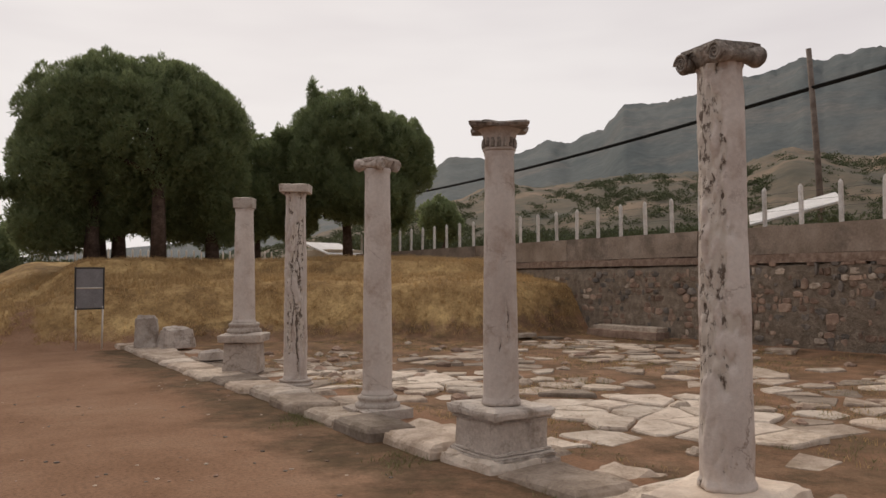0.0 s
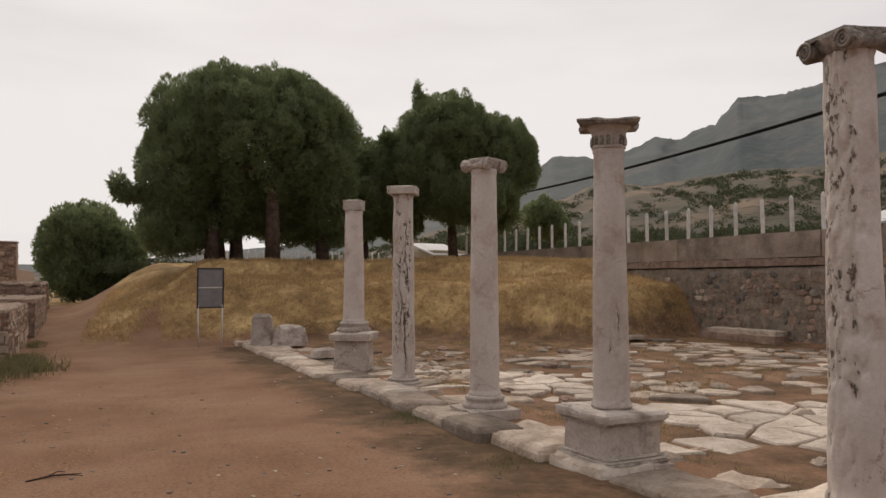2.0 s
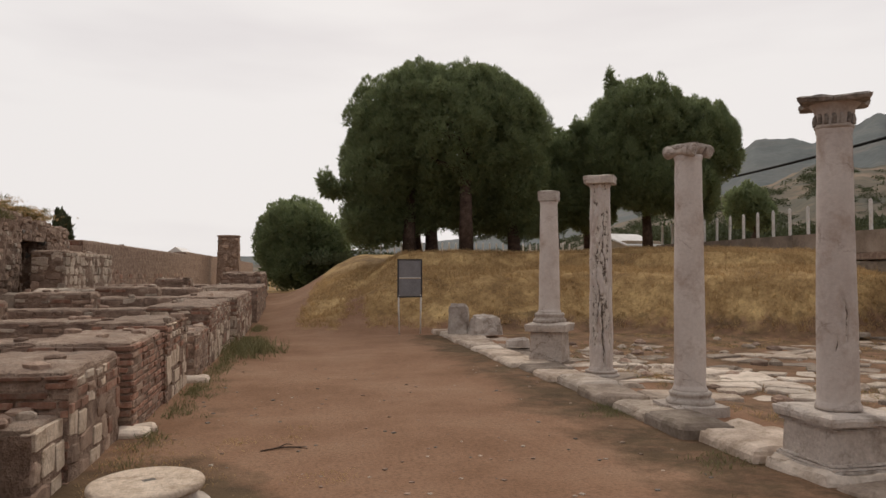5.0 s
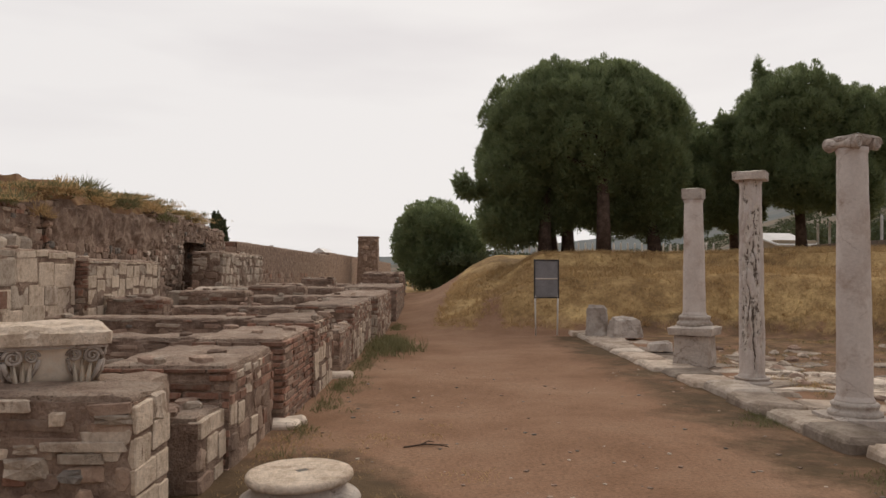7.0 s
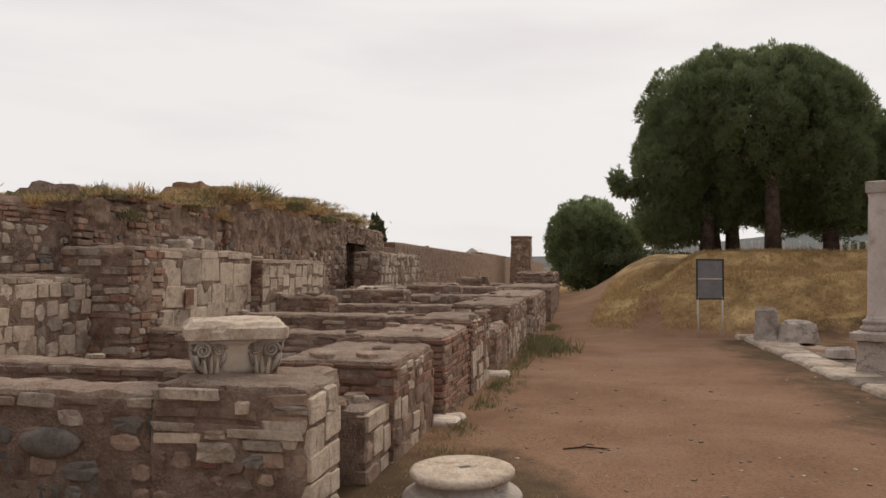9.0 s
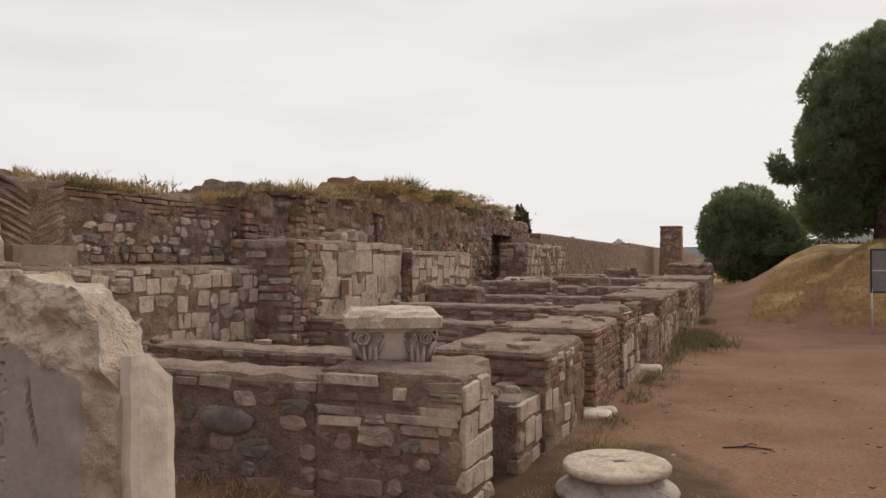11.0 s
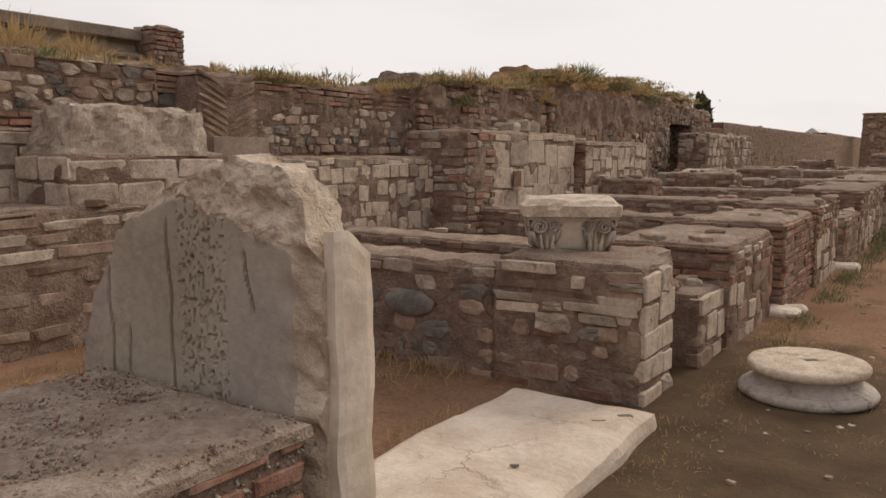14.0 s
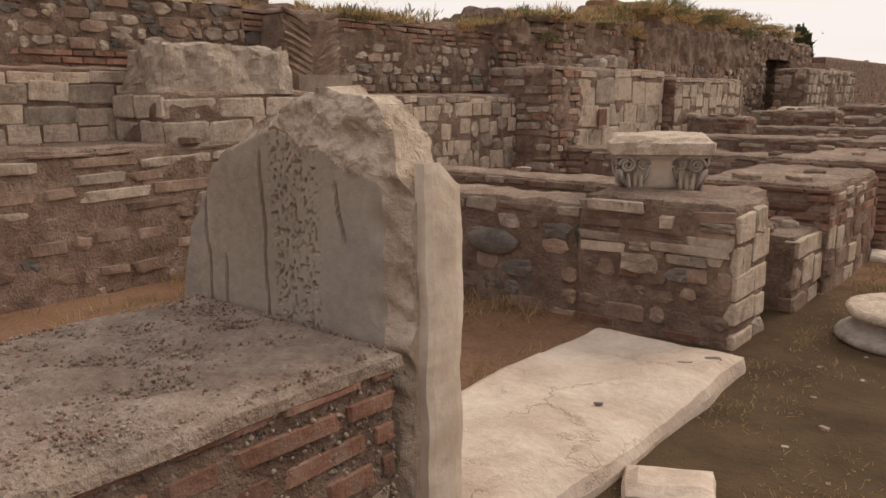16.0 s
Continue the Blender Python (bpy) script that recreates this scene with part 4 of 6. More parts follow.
def capital_ionic(parent, z, r, material, seed, size=1.0, turn=25, roll_r=0.075):
    """A worn Ionic capital: echinus, bolster rolls, scrolls and abacus."""
    cap = part("capital", bm_mesh("capital", lathe([(r * 0.98, 0), (r * 1.06, 0.03), (r * 1.25, 0.07), (r * 1.3, 0.1)], 28, 0.05, seed), material, True), parent, pose(0, 0, z, 0, 0, turn))
    w = r * 1.35 * size
    for side in (-1, 1):
        roll = lathe([(roll_r * 0.75, -r * 1.2), (roll_r, -r * 1.05), (roll_r * 0.55, -0.04), (roll_r * 0.55, 0.04), (roll_r, r * 1.1), (roll_r * 0.75, r * 1.2)], 18, 0.08, seed + side)
        part("volute", bm_mesh("volute", roll, material, True), cap, pose(side * w, 0, 0.04, 90, 0, 0))
        for face in (-1, 1):
            part("scroll", bm_mesh("scroll", spiral(roll_r * 0.93), material, True), cap, pose(side * w, face * r * 1.22, 0.04, 0, 0, 0))
    part("abacus", slab_mesh("abacus", w * 2.25, r * 2.5, 0.05, material, seed, 0.014), cap, pose(0, 0, 0.09))
    return cap


def capital_leaf(parent, z, r, material, seed):
    """A worn leaf capital: a carved band of stubby leaves, a flaring bell and a wide broken abacus."""
    bell = lathe([(r * 0.97, 0.0), (r * 1.10, 0.012), (r * 1.10, 0.024), (r * 1.03, 0.034), (r * 1.06, 0.11), (r * 1.10, 0.125), (r * 1.12, 0.15), (r * 1.30, 0.185), (r * 1.55, 0.21)], 32, 0.05, seed)
    cap = part("capital", bm_mesh("capital", bell, material, True), parent, pose(0, 0, z, 0, 0, -37))
    leaf = lump(0.040, 0.022, 0.085, 0.014, 0.006, seed, 22.0, 0.25)
    leaf_mesh = bm_mesh("leaf", leaf, M_CAP, True)
    for k in range(16):
        a = 360 * k / 16
        part("leaf", leaf_mesh, cap, pose(0, 0, 0, 0, 0, a) @ pose(0, -r * 1.06, 0.032 + 0.004 * (k % 3), 3, 2 * (k % 3) - 2, 0))
    ab = lump(r * 3.7, r * 3.7, 0.055, 0.035, 0.016, seed, 6.0, -0.10, 0.022)
    for v in ab.verts:
        q = max(abs(v.co.x), abs(v.co.y)) / (r * 1.9)
        near = min(abs(v.co.x), abs(v.co.y))
        if near < r * 0.9:
            k = 1 - 0.16 * q * (1 - near / (r * 0.9))
            v.co.x, v.co.y = v.co.x * k, v.co.y * k
    part("abacus", bm_mesh("abacus", ab, M_CAP), cap, pose(0, 0, 0.198))
    return cap


def pedestal(parent, size, h, material, seed, turn=0):
    """A moulded square pedestal: plinth, stepped foot, die and stepped cornice."""
    ped = part("pedestal", slab_mesh("pedestal", size * 0.96, size * 0.96, h * 0.62, material, seed, 0.014, 0.02, 0.05), parent, pose(0, 0, h * 0.22, 0, 0, turn))
    part("plinth", slab_mesh("plinth", size * 1.20, size * 1.20, h * 0.15, material, seed + 1, 0.020, 0.0, 0.05), ped, pose(0, 0, -h * 0.22))
    for k, (w, z, t) in enumerate(((1.12, -0.07, 0.05), (1.07, -0.02, 0.05), (1.02, 0.03, 0.05), (1.01, 0.555, 0.05), (1.05, 0.60, 0.04))):
        part("moulding", slab_mesh("moulding", size * w, size * w, h * t, material, seed + 2 + k, 0.008), ped, pose(0, 0, h * z))
    part("cornice", slab_mesh("cornice", size * 1.11, size * 1.11, h * 0.15, material, seed + 9, 0.016, -0.02, 0.045), ped, pose(0, 0, h * 0.635))
    return ped


ROW = "columns along the kerb"
c1 = thing("marble_column", None, pose(4.2, 3.2, 0.0), "worn pitted marble column with a broken scroll capital", "column", ROW)
part("plinth", slab_mesh("plinth", 0.95, 0.8, 0.25, M_WHITE, 21, 0.02, 0.06), c1, pose(0, 0, 0, 0, 0, 12))
part("shaft", shaft_mesh(0.17, 0.145, 2.76, M_MARBLE, 1, 0.008, 176, 1.3, 0.55), c1, pose(0, 0, 0.25))
capital_ionic(c1, 2.98, 0.15, M_CAP, 1, 0.78, 80, 0.07)
c2 = thing("marble_column", None, pose(4.05, 5.42, 0.0), "smooth marble column on a moulded pedestal with a leaf capital", "column", ROW)
pedestal(c2, 0.62, 0.5, M_STAINED, 31, 2)
part("shaft", shaft_mesh(0.157, 0.128, 2.24, M_MARBLE, 2, 0.006, -128, 0.5, -0.45, ((-108, 0.5, 0.95, 0.5), (-134, 0.42, 0.62, 0.5))), c2, pose(0, 0, 0.5))
capital_leaf(c2, 2.72, 0.135, M_MARBLE_GREY, 2)
c3 = thing("marble_column", None, pose(4.15, 7.95, 0.03), "plain marble column on a ringed base with a worn capital", "column", ROW)
part("plinth", slab_mesh("plinth", 0.62, 0.62, 0.15, M_MARBLE_GREY, 41), c3, pose(0, 0, -0.06))
part("base", attic_base(0.18, M_MARBLE_GREY, 0.15, 4), c3, pose(0, 0, 0.08))
part("shaft", shaft_mesh(0.172, 0.148, 2.64, M_MARBLE, 3, 0.006), c3, pose(0, 0, 0.22))
capital_ionic(c3, 2.86, 0.15, M_MARBLE_GREY, 3, 0.72)
c4 = thing("marble_column", None, pose(4.28, 10.85, 0.0), "cracked marble column with a flat plain capital", "column", ROW)
part("base", attic_base(0.185, M_MARBLE_GREY, 0.10, 5), c4, pose(0, 0, 0.02))
part("shaft", shaft_mesh(0.175, 0.148, 2.8, M_MARBLE, 4, 0.010, -112, 1.5, 0.25, ((-104, 0.05, 1.05, 1.0), (-130, 0.6, 1.9, 0.6), (-94, 1.3, 2.4, 0.6))), c4, pose(0, 0, 0.1))
part("capital", slab_mesh("capital", 0.44, 0.44, 0.13, M_MARBLE_GREY, 52, 0.012, -0.05), c4, pose(0, 0, 2.9, 0, 0, -30))
c5 = thing("marble_column", None, pose(4.14, 12.85, 0.0), "short marble column on a tall round-topped pedestal", "column", ROW)
part("pedestal", slab_mesh("pedestal", 0.6, 0.6, 0.52, M_MARBLE_GREY, 61, 0.02, 0.06), c5, pose(0, 0, 0.03, 0, 0, -32))
part("cornice", slab_mesh("cornice", 0.72, 0.72, 0.14, M_MARBLE_GREY, 62, 0.02, -0.06), c5, pose(0, 0, 0.55, 0, 0, -32))
part("base", attic_base(0.20, M_MARBLE_GREY, 0.18, 6), c5, pose(0, 0, 0.69))
part("shaft", shaft_mesh(0.185, 0.15, 1.96, M_MARBLE, 5, 0.008), c5, pose(0, 0, 0.86))
part("capital", slab_mesh("capital", 0.34, 0.34, 0.19, M_MARBLE_GREY, 63, 0.012), c5, pose(0, 0, 2.82, 0, 0, -32))


# ---- stylobate: the row of kerb slabs under the columns ----
kerb = thing("kerb", None, pose(4.0, 10, 0), "row of worn pale stone slabs edging the road", "kerb", kind="structure")
yk, kk = 2.2, 0
while yk < 19.2:
    ln = rng.uniform(0.6, 1.25)
    west = float(np.interp(yk + ln / 2, [2, 5.5, 7, 9, 14, 19], [3.85, 3.62, 3.45, 3.42, 3.25, 3.2])) + rng.uniform(-0.06, 0.06)
    wd = rng.uniform(0.55, 0.9)
    h = rng.uniform(0.07, 0.13)
    part("slab", slab_mesh("slab", wd, ln - 0.02, h + 0.05, (M_PAVE, M_BLOCK, M_PAVE, M_FLAG, M_PAVE)[kk % 5], 70 + kk, 0.022, 0.05, 0.06), kerb, pose(west + wd / 2 - 4.0, yk + ln / 2 - 10, -0.05, 0, 0, rng.uniform(-2.5, 2.5)))
    if rng.random() < 0.7:
        part("slab", slab_mesh("slab", 0.5, ln * 0.6, 0.10, M_PAVE, 170 + kk, 0.04, 0.06, 0.11), kerb, pose(west + wd + 0.28 - 4.0, yk + ln / 2 - 10, -0.07, 0, 0, rng.uniform(-15, 15)))
    yk += ln
    kk += 1


# ---- broken paving of the court ----
def clip_cell(poly, p, q):
    """Keeps the part of a polygon that is nearer to p than to q."""
    mx, my, dx, dy = (p[0] + q[0]) / 2, (p[1] + q[1]) / 2, q[0] - p[0], q[1] - p[1]
    out = []
    for a, b in zip(poly, poly[1:] + poly[:1]):
        da, db = (a[0] - mx) * dx + (a[1] - my) * dy, (b[0] - mx) * dx + (b[1] - my) * dy
        if da <= 0:
            out.append(a)
        if da * db < 0:
            t = da / (da - db)
            out.append((a[0] + t * (b[0] - a[0]), a[1] + t * (b[1] - a[1])))
    return out


paving = thing("paving", None, pose(0, 0, 0), "broken pale marble paving slabs sunk in dirt and dry grass", "paving", kind="structure")
pr = random.Random(23)
seeds_xy = []
for i in range(15):
    for j in range(25):
        seeds_xy.append((5.0 + i * 0.74 + pr.uniform(-0.34, 0.34), 3.0 + j * 0.54 + pr.uniform(-0.25, 0.25)))
laid, rest_v, rest_f = 0, [], []
seeds_xy.sort(key=lambda q: q[0] + 0.4 * q[1])
for n, p in enumerate(seeds_xy):
    near = sorted(seeds_xy, key=lambda q: (q[0] - p[0]) ** 2 + (q[1] - p[1]) ** 2)[1:14]
    cell = [(p[0] - 1, p[1] - 1), (p[0] + 1, p[1] - 1), (p[0] + 1, p[1] + 1), (p[0] - 1, p[1] + 1)]
    for q in near:
        cell = clip_cell(cell, p, q)
        if not cell:
            break
    zone = math.exp(-((p[0] - 7.2) / 1.7) ** 2 - ((p[1] - 6.4) / 1.9) ** 2) + 0.8 * math.exp(-((p[0] - 6.4) / 0.8) ** 2 - ((p[1] - 10.6) / 2.6) ** 2)
    band = 0.3 + 0.9 * noise.noise(Vector((p[0] * 0.33, p[1] * 0.33, 1.5))) + 0.7 * zone - 0.35 * smooth(13.0, 16.5, p[1]) - 0.5 * (p[0] > 15.2)
    if len(cell) < 3 or pr.random() > band + 0.30:
        continue
    cx, cy = sum(c[0] for c in cell) / len(cell), sum(c[1] for c in cell) / len(cell)
    k = pr.uniform(0.90, 0.97) if zone > 0.5 else pr.uniform(0.62, 0.92)
    ring = []
    for a, b in zip(cell, cell[1:] + cell[:1]):
        for f in (0.0, 0.33, 0.66):
            x, y = a[0] + (b[0] - a[0]) * f - cx, a[1] + (b[1] - a[1]) * f - cy
            s = k * (1 + 0.10 * noise.noise(Vector((x * 4 + cx * 3, y * 4, cy))))
            ring.append((x * s, y * s))
    hh, m = (pr.uniform(0.03, 0.055) if zone > 0.5 else pr.uniform(0.0, 0.04)), len(ring)
    vs = [(x, y, -0.06) for x, y in ring] + [(x * 0.985, y * 0.985, hh - 0.02) for x, y in ring] + [(x * 0.93, y * 0.93, hh + 0.008 * noise.noise(Vector((x * 3, y * 3, n)))) for x, y in ring] + [(0, 0, hh + 0.005)]
    fs = [(i, (i + 1) % m, m + (i + 1) % m, m + i) for i in range(m)] + [(m + i, m + (i + 1) % m, 2 * m + (i + 1) % m, 2 * m + i) for i in range(m)] + [(2 * m + i, 2 * m + (i + 1) % m, 3 * m) for i in range(m)]
    if laid >= 290:
        low = len(rest_v)
        rest_v += [(v[0] + cx, v[1] + cy, v[2] + height(cx, cy)) for v in vs]
        rest_f += [tuple(low + i for i in f) for f in fs]
        laid += 1
        continue
    part("slab", link_mesh("slab", vs, fs, M_FLAG if pr.random() < 0.05 + 1.1 * zone else (M_PAVE if pr.random() < 0.75 else M_BLOCK)), paving, pose(cx, cy, height(cx, cy), pr.uniform(-2.5, 2.5), pr.uniform(-2.5, 2.5), 0))
    laid += 1
if rest_f:
    tagged(part("slab_field", link_mesh("slab_field", rest_v, rest_f, M_PAVE), paving), kind="stuff")
rub = []
for n in range(150):
    x, y = pr.uniform(5.0, 15.5), pr.uniform(3.2, 16.5)
    if n < 60:
        x, y = pr.uniform(4.9, 7.2), pr.uniform(9.0, 16.0)
    rub.append((x, y))
stone_lumps = [bm_mesh("loose_stone", lump(0.2, 0.16, 0.09, 0.06, 0.03, 300 + k, 6.0), M_BLOCK if k % 2 else M_FIELD) for k in range(8)]
for x, y in rub:
    s = pr.uniform(0.5, 1.5)
    part("loose_stone", pr.choice(stone_lumps), paving, pose(x, y, height(x, y) - 0.015, 0, 0, pr.uniform(0, 360)) @ Matrix.Diagonal((s, s, s * pr.uniform(0.6, 1.0), 1)))


# ---- retaining wall, parapet and fence beyond the court ----
def stone_face(name, y0, y1, z0, z1, x, seed, count_parts=300):
    wall = thing(name, bm_mesh(name, lump(0.7, y1 - y0, z1 - z0, 0.22, 0.06, seed, 2.0), M_GLOOM), pose(x + 0.35, (y0 + y1) / 2, z0), "rubble stone retaining wall of dark and pale stones", "wall", kind="structure")
    masonry(wall, (x, y0, 0), (0, 1, 0), (-1, 0, 0), y1 - y0, z1, [(-0.5, [("field", 6), ("pale", 1.2), ("dark", 4)], 0.17, (0.07, 0.34), 0.03, 0.58)], z0 + 0.05, seed, 0.03, count_parts)
    return wall


stone_face("retaining_wall", 3.0, 11.5, -0.15, 1.95, 16.0, 5)
stone_face("retaining_wall", 11.5, 21.0, -0.15, 1.95, 16.0, 6)
for k in range(6):
    y0 = 3.0 + 5.0 * k
    thing("parapet", bm_mesh("parapet", lump(0.34, 4.98, 0.66, 0.25, 0.008, 90 + k, 2.0), M_CONCRETE), pose(16.22, y0 + 2.5, 2.14), "stained concrete parapet panel on top of a stone wall", "parapet", "parapet panels")
thing("grass_ledge", bm_mesh("grass_ledge", lump(0.6, 30, 0.24, 0.3, 0.04, 97, 2.0), M_MORTAR), pose(16.3, 18, 1.93), "ledge of dry earth under a parapet", "ledge", kind="structure")
post_body = bm_mesh("post", box(0.085, 0.085, 0.86, (0, 0, 0.43), 0.01), M_POST)
post_tip = bm_mesh("post_tip", lathe([(0.058, 0.0), (0.05, 0.03), (0.01, 0.09)], 4), M_POST)
post = thing("fence_post", post_body, pose(16.2, 4.6, 2.79), "pale concrete fence post with a pointed top", "fence post", "fence posts on the parapet")
part("post_tip", post_tip, post, pose(0, 0, 0.855, 0, 0, 45))
yp = 5.54
while yp < 33:
    copy_thing(post, pose(16.2 + rng.uniform(-0.01, 0.01), yp, 2.79, rng.uniform(-1, 1), rng.uniform(-1, 1), 0))
    yp += 0.935
for k in range(4):
    wire = tube([(16.2, 3.0, 2.95 + 0.2 * k), (16.2, 33.0, 2.95 + 0.2 * k)], [0.003, 0.003], 4)
    thing("fence_wire", bm_mesh("fence_wire", wire, M_METAL), Matrix(), "thin grey wire strung between fence posts", "wire", "fence wires")
for k in range(46):
    q = k / 45
    xx, yy = 16.0 - 18.5 * q, 44.5 + 1.5 * q
    copy_thing(post, pose(xx, yy, height(xx, yy) - 0.05, 0, 0, 0))
steps_base = thing("stone_steps", bm_mesh("stone_steps", lump(0.5, 2.6, 0.22, 0.15, 0.02, 401), M_FIELD), pose(15.6, 15.1, -0.05), "low worn stone steps at the foot of a wall", "steps")
part("step", bm_mesh("step", lump(0.45, 2.4, 0.12, 0.15, 0.02, 402), M_BLOCK), steps_base, pose(0.1, 0, 0.21))


# ---- ruins along the road: wall stumps of the row of shops ----
PIERS = "ruined piers along the road"
tagged(ruin("ruined_wall", -2.85, -1.85, -0.9, 1.48, 0.79, "brick wall stump with a crumbling mortar top", "e", [(-0.1, [("brick", 16), ("pale", 1)], 0.098, (0.17, 0.36), 0.044, 0.95)], 101, z0=-0.05, amp=0.014, top=0.03, proud=0.012, loose=0, lid=0.03), group=PIERS)
tagged(ruin("ruined_pier", -2.98, -1.92, 4.42, 5.0, 0.86, "mixed stone and brick pier with white quoins", "se", {"s": [(-0.1, [("field", 7), ("pale", 1), ("brick", 1), ("dark", 0.3)], 0.13, (0.12, 0.34), 0.04, 0.6), (0.36, [("field", 5), ("pale", 3), ("brick", 1), ("marble", 1)], 0.085, (0.16, 0.5), 0.025, 0.88)], "e": [(-0.1, [("upright", 6), ("pale", 1)], 0.19, (0.2, 0.42), 0.016, 0.97)]}, 102, z0=-0.05, top=0.03, loose=0), group=PIERS)
tagged(ruin("ruined_pier", -2.98, -2.08, 5.0, 5.5, 0.85, "back part of a stone pier with a plain mortar face", "", None, 112, z0=-0.05, amp=0.03, loose=0), group=PIERS)
tagged(ruin("ruined_wall", -2.45, -1.88, 5.5, 6.15, 0.52, "low brick wall stump with pale facing", "e", FACED, 103, z0=-0.05), group=PIERS)
tagged(ruin("ruined_pier", -2.9, -1.84, 6.15, 7.72, 0.82, "brick pier with pale marble plates at its foot", "se", {"s": BRICKWORK, "e": FACED}, 104, z0=-0.05), group=PIERS)
tagged(ruin("ruined_pier", -2.75, -1.78, 8.0, 9.7, 0.87, "red brick pier with flat mortar top", "se", BRICKWORK, 105, z0=-0.05), group=PIERS)
tagged(ruin("ruined_pier", -2.6, -1.74, 9.7, 11.35, 0.95, "pier faced with brick and pale stone", "se", {"s": BRICKWORK, "e": FACED}, 106, z0=-0.05), group=PIERS)
tagged(ruin("ruined_wall", -2.5, -1.68, 11.75, 13.4, 0.66, "low stump of brick and stone wall", "se", MIXED, 107, z0=-0.05), group=PIERS)
tagged(ruin("ruined_wall", -2.7, -1.66, 13.4, 17.0, 0.98, "stretch of brick and rubble shop wall", "se", FACED, 108, z0=-0.05), group=PIERS)
tagged(ruin("ruined_wall", -2.8, -1.52, 17.2, 22.0, 1.02, "stretch of rubble wall with pale facing stones", "se", FACED, 109, z0=-0.05), group=PIERS)
tagged(ruin("ruined_wall", -3.0, -1.38, 22.3, 27.5, 1.12, "far stretch of rubble wall", "se", MIXED, 110, z0=-0.05), group=PIERS)
tagged(ruin("ruined_wall", -3.0, -1.6, 28.5, 33.0, 1.5, "low heap of rubble walling by the slope", "se", RUBBLE, 111, z0=0.0, amp=0.12, top=0.2), group=PIERS)
# walls between the shops
CROSS = "walls between the shops"
for x0, x1, y0, y1, z1, sd, pattern in ((-6.3, -2.98, 4.46, 4.98, 0.78, 121, [(0.0, [("field", 5), ("dark", 5), ("pale", 0.6)], 0.14, (0.09, 0.36), 0.03, 0.85)]), (-6.3, -2.9, 6.15, 6.65, 0.72, 122, MIXED), (-6.3, -2.75, 8.9, 9.5, 0.80, 123, MIXED), (-6.3, -2.6, 11.6, 12.2, 0.86, 124, MIXED), (-6.3, -2.7, 14.3, 14.9, 0.9, 125, RUBBLE), (-6.3, -2.8, 17.4, 18.1, 1.0, 126, RUBBLE), (-6.6, -2.8, 21.0, 21.8, 1.12, 127, RUBBLE), (-6.6, -3.0, 24.5, 25.3, 1.15, 128, RUBBLE)):
    tagged(ruin("cross_wall", x0, x1, y0, y1, z1, "low brown rubble wall between two ruined shops", "s", pattern, sd, z0=-0.05, top=0.05, loose=3), group=CROSS)
for x0, x1, y0, y1, z1, sd in ((-4.9, -3.5, 19.0, 19.6, 1.2, 131), (-5.6, -4.2, 16.0, 16.7, 1.15, 132), (-4.3, -3.3, 23.0, 23.7, 1.35, 133), (-5.9, -4.9, 13.2, 13.7, 1.1, 134)):
    tagged(ruin("ruined_wall", x0, x1, y0, y1, z1, "small block of leftover stone walling", "se", MIXED, sd, z0=-0.05), group=CROSS)

# ---- back wall of the shops ----
BACK = "back wall of the shops"
BENCH = [(-0.1, [("field", 6), ("dark", 1)], 0.13, (0.1, 0.34), 0.035, 0.55), (0.5, [("pale", 2), ("field", 5)], 0.11, (0.2, 0.7), 0.03, 0.6)]
tagged(ruin("back_wall", -7.2, -6.25, -1.5, 4.46, 1.12, "low rubble wall with flat pale stones", "e", BENCH, 141, z0=-0.05, top=0.04), group=BACK)
ash = tagged(ruin("back_wall", -8.0, -7.15, -2.0, 4.9, 1.76, "wall of pale squared marble blocks in courses", "e", [(0.0, [("upright", 3), ("ashlar", 1)], 0.195, (0.22, 0.46), 0.014, 1.0)], 142, z0=1.1, amp=0.006, proud=0.02), group=BACK)
tagged(ruin("back_wall", -8.2, -7.25, -2.0, 4.9, 2.45, "rubble wall with brick bands above squared blocks", "e", [(0.0, [("brick", 1)], 0.06, (0.15, 0.34), 0.015, 0.95), (1.92, [("field", 3), ("pale", 4), ("dark", 1)], 0.12, (0.1, 0.28), 0.02, 1.0)], 143, z0=1.74, top=0.15), group=BACK)
tagged(ruin("back_wall", -7.1, -6.3, 3.35, 4.95, 1.55, "stack of large weathered stones", "se", [(0.0, [("upright", 1), ("ashlar", 3)], 0.215, (0.28, 0.55), 0.015, 1.0)], 144, z0=1.1, loose=0), group=BACK)
thing("boulder", bm_mesh("boulder", lump(0.75, 1.38, 0.43, 0.045, 0.05, 145, 4.2, 0.08, 0.03), M_BLOCK), pose(-6.72, 4.12, 1.54, 0, 0, -4), "large rough weathered stone block on a stack of stones", "stone block")
tagged(ruin("back_wall", -7.1, -6.35, 4.96, 8.5, 1.5, "rubble wall set with pale irregular stones", "e", [(-0.1, [("pale", 4), ("upright", 4), ("field", 1)], 0.215, (0.14, 0.36), 0.016, 0.98)], 146, z0=-0.05), group=BACK)
tagged(ruin("back_pier", -6.8, -5.8, 8.5, 9.25, 1.86, "brick and stone pier with a rounded mortar head", "se", {"s": [(-0.1, [("brick", 3), ("field", 4), ("pale", 1)], 0.085, (0.14, 0.4), 0.03, 0.85), (1.0, [("field", 3), ("pale", 4), ("brick", 1)], 0.11, (0.2, 0.5), 0.025, 0.9)], "e": [(-0.1, [("brick", 3), ("pale", 2), ("field", 2)], 0.1, (0.14, 0.36), 0.025, 0.95)]}, 147, z0=-0.05, amp=0.04), group=BACK)
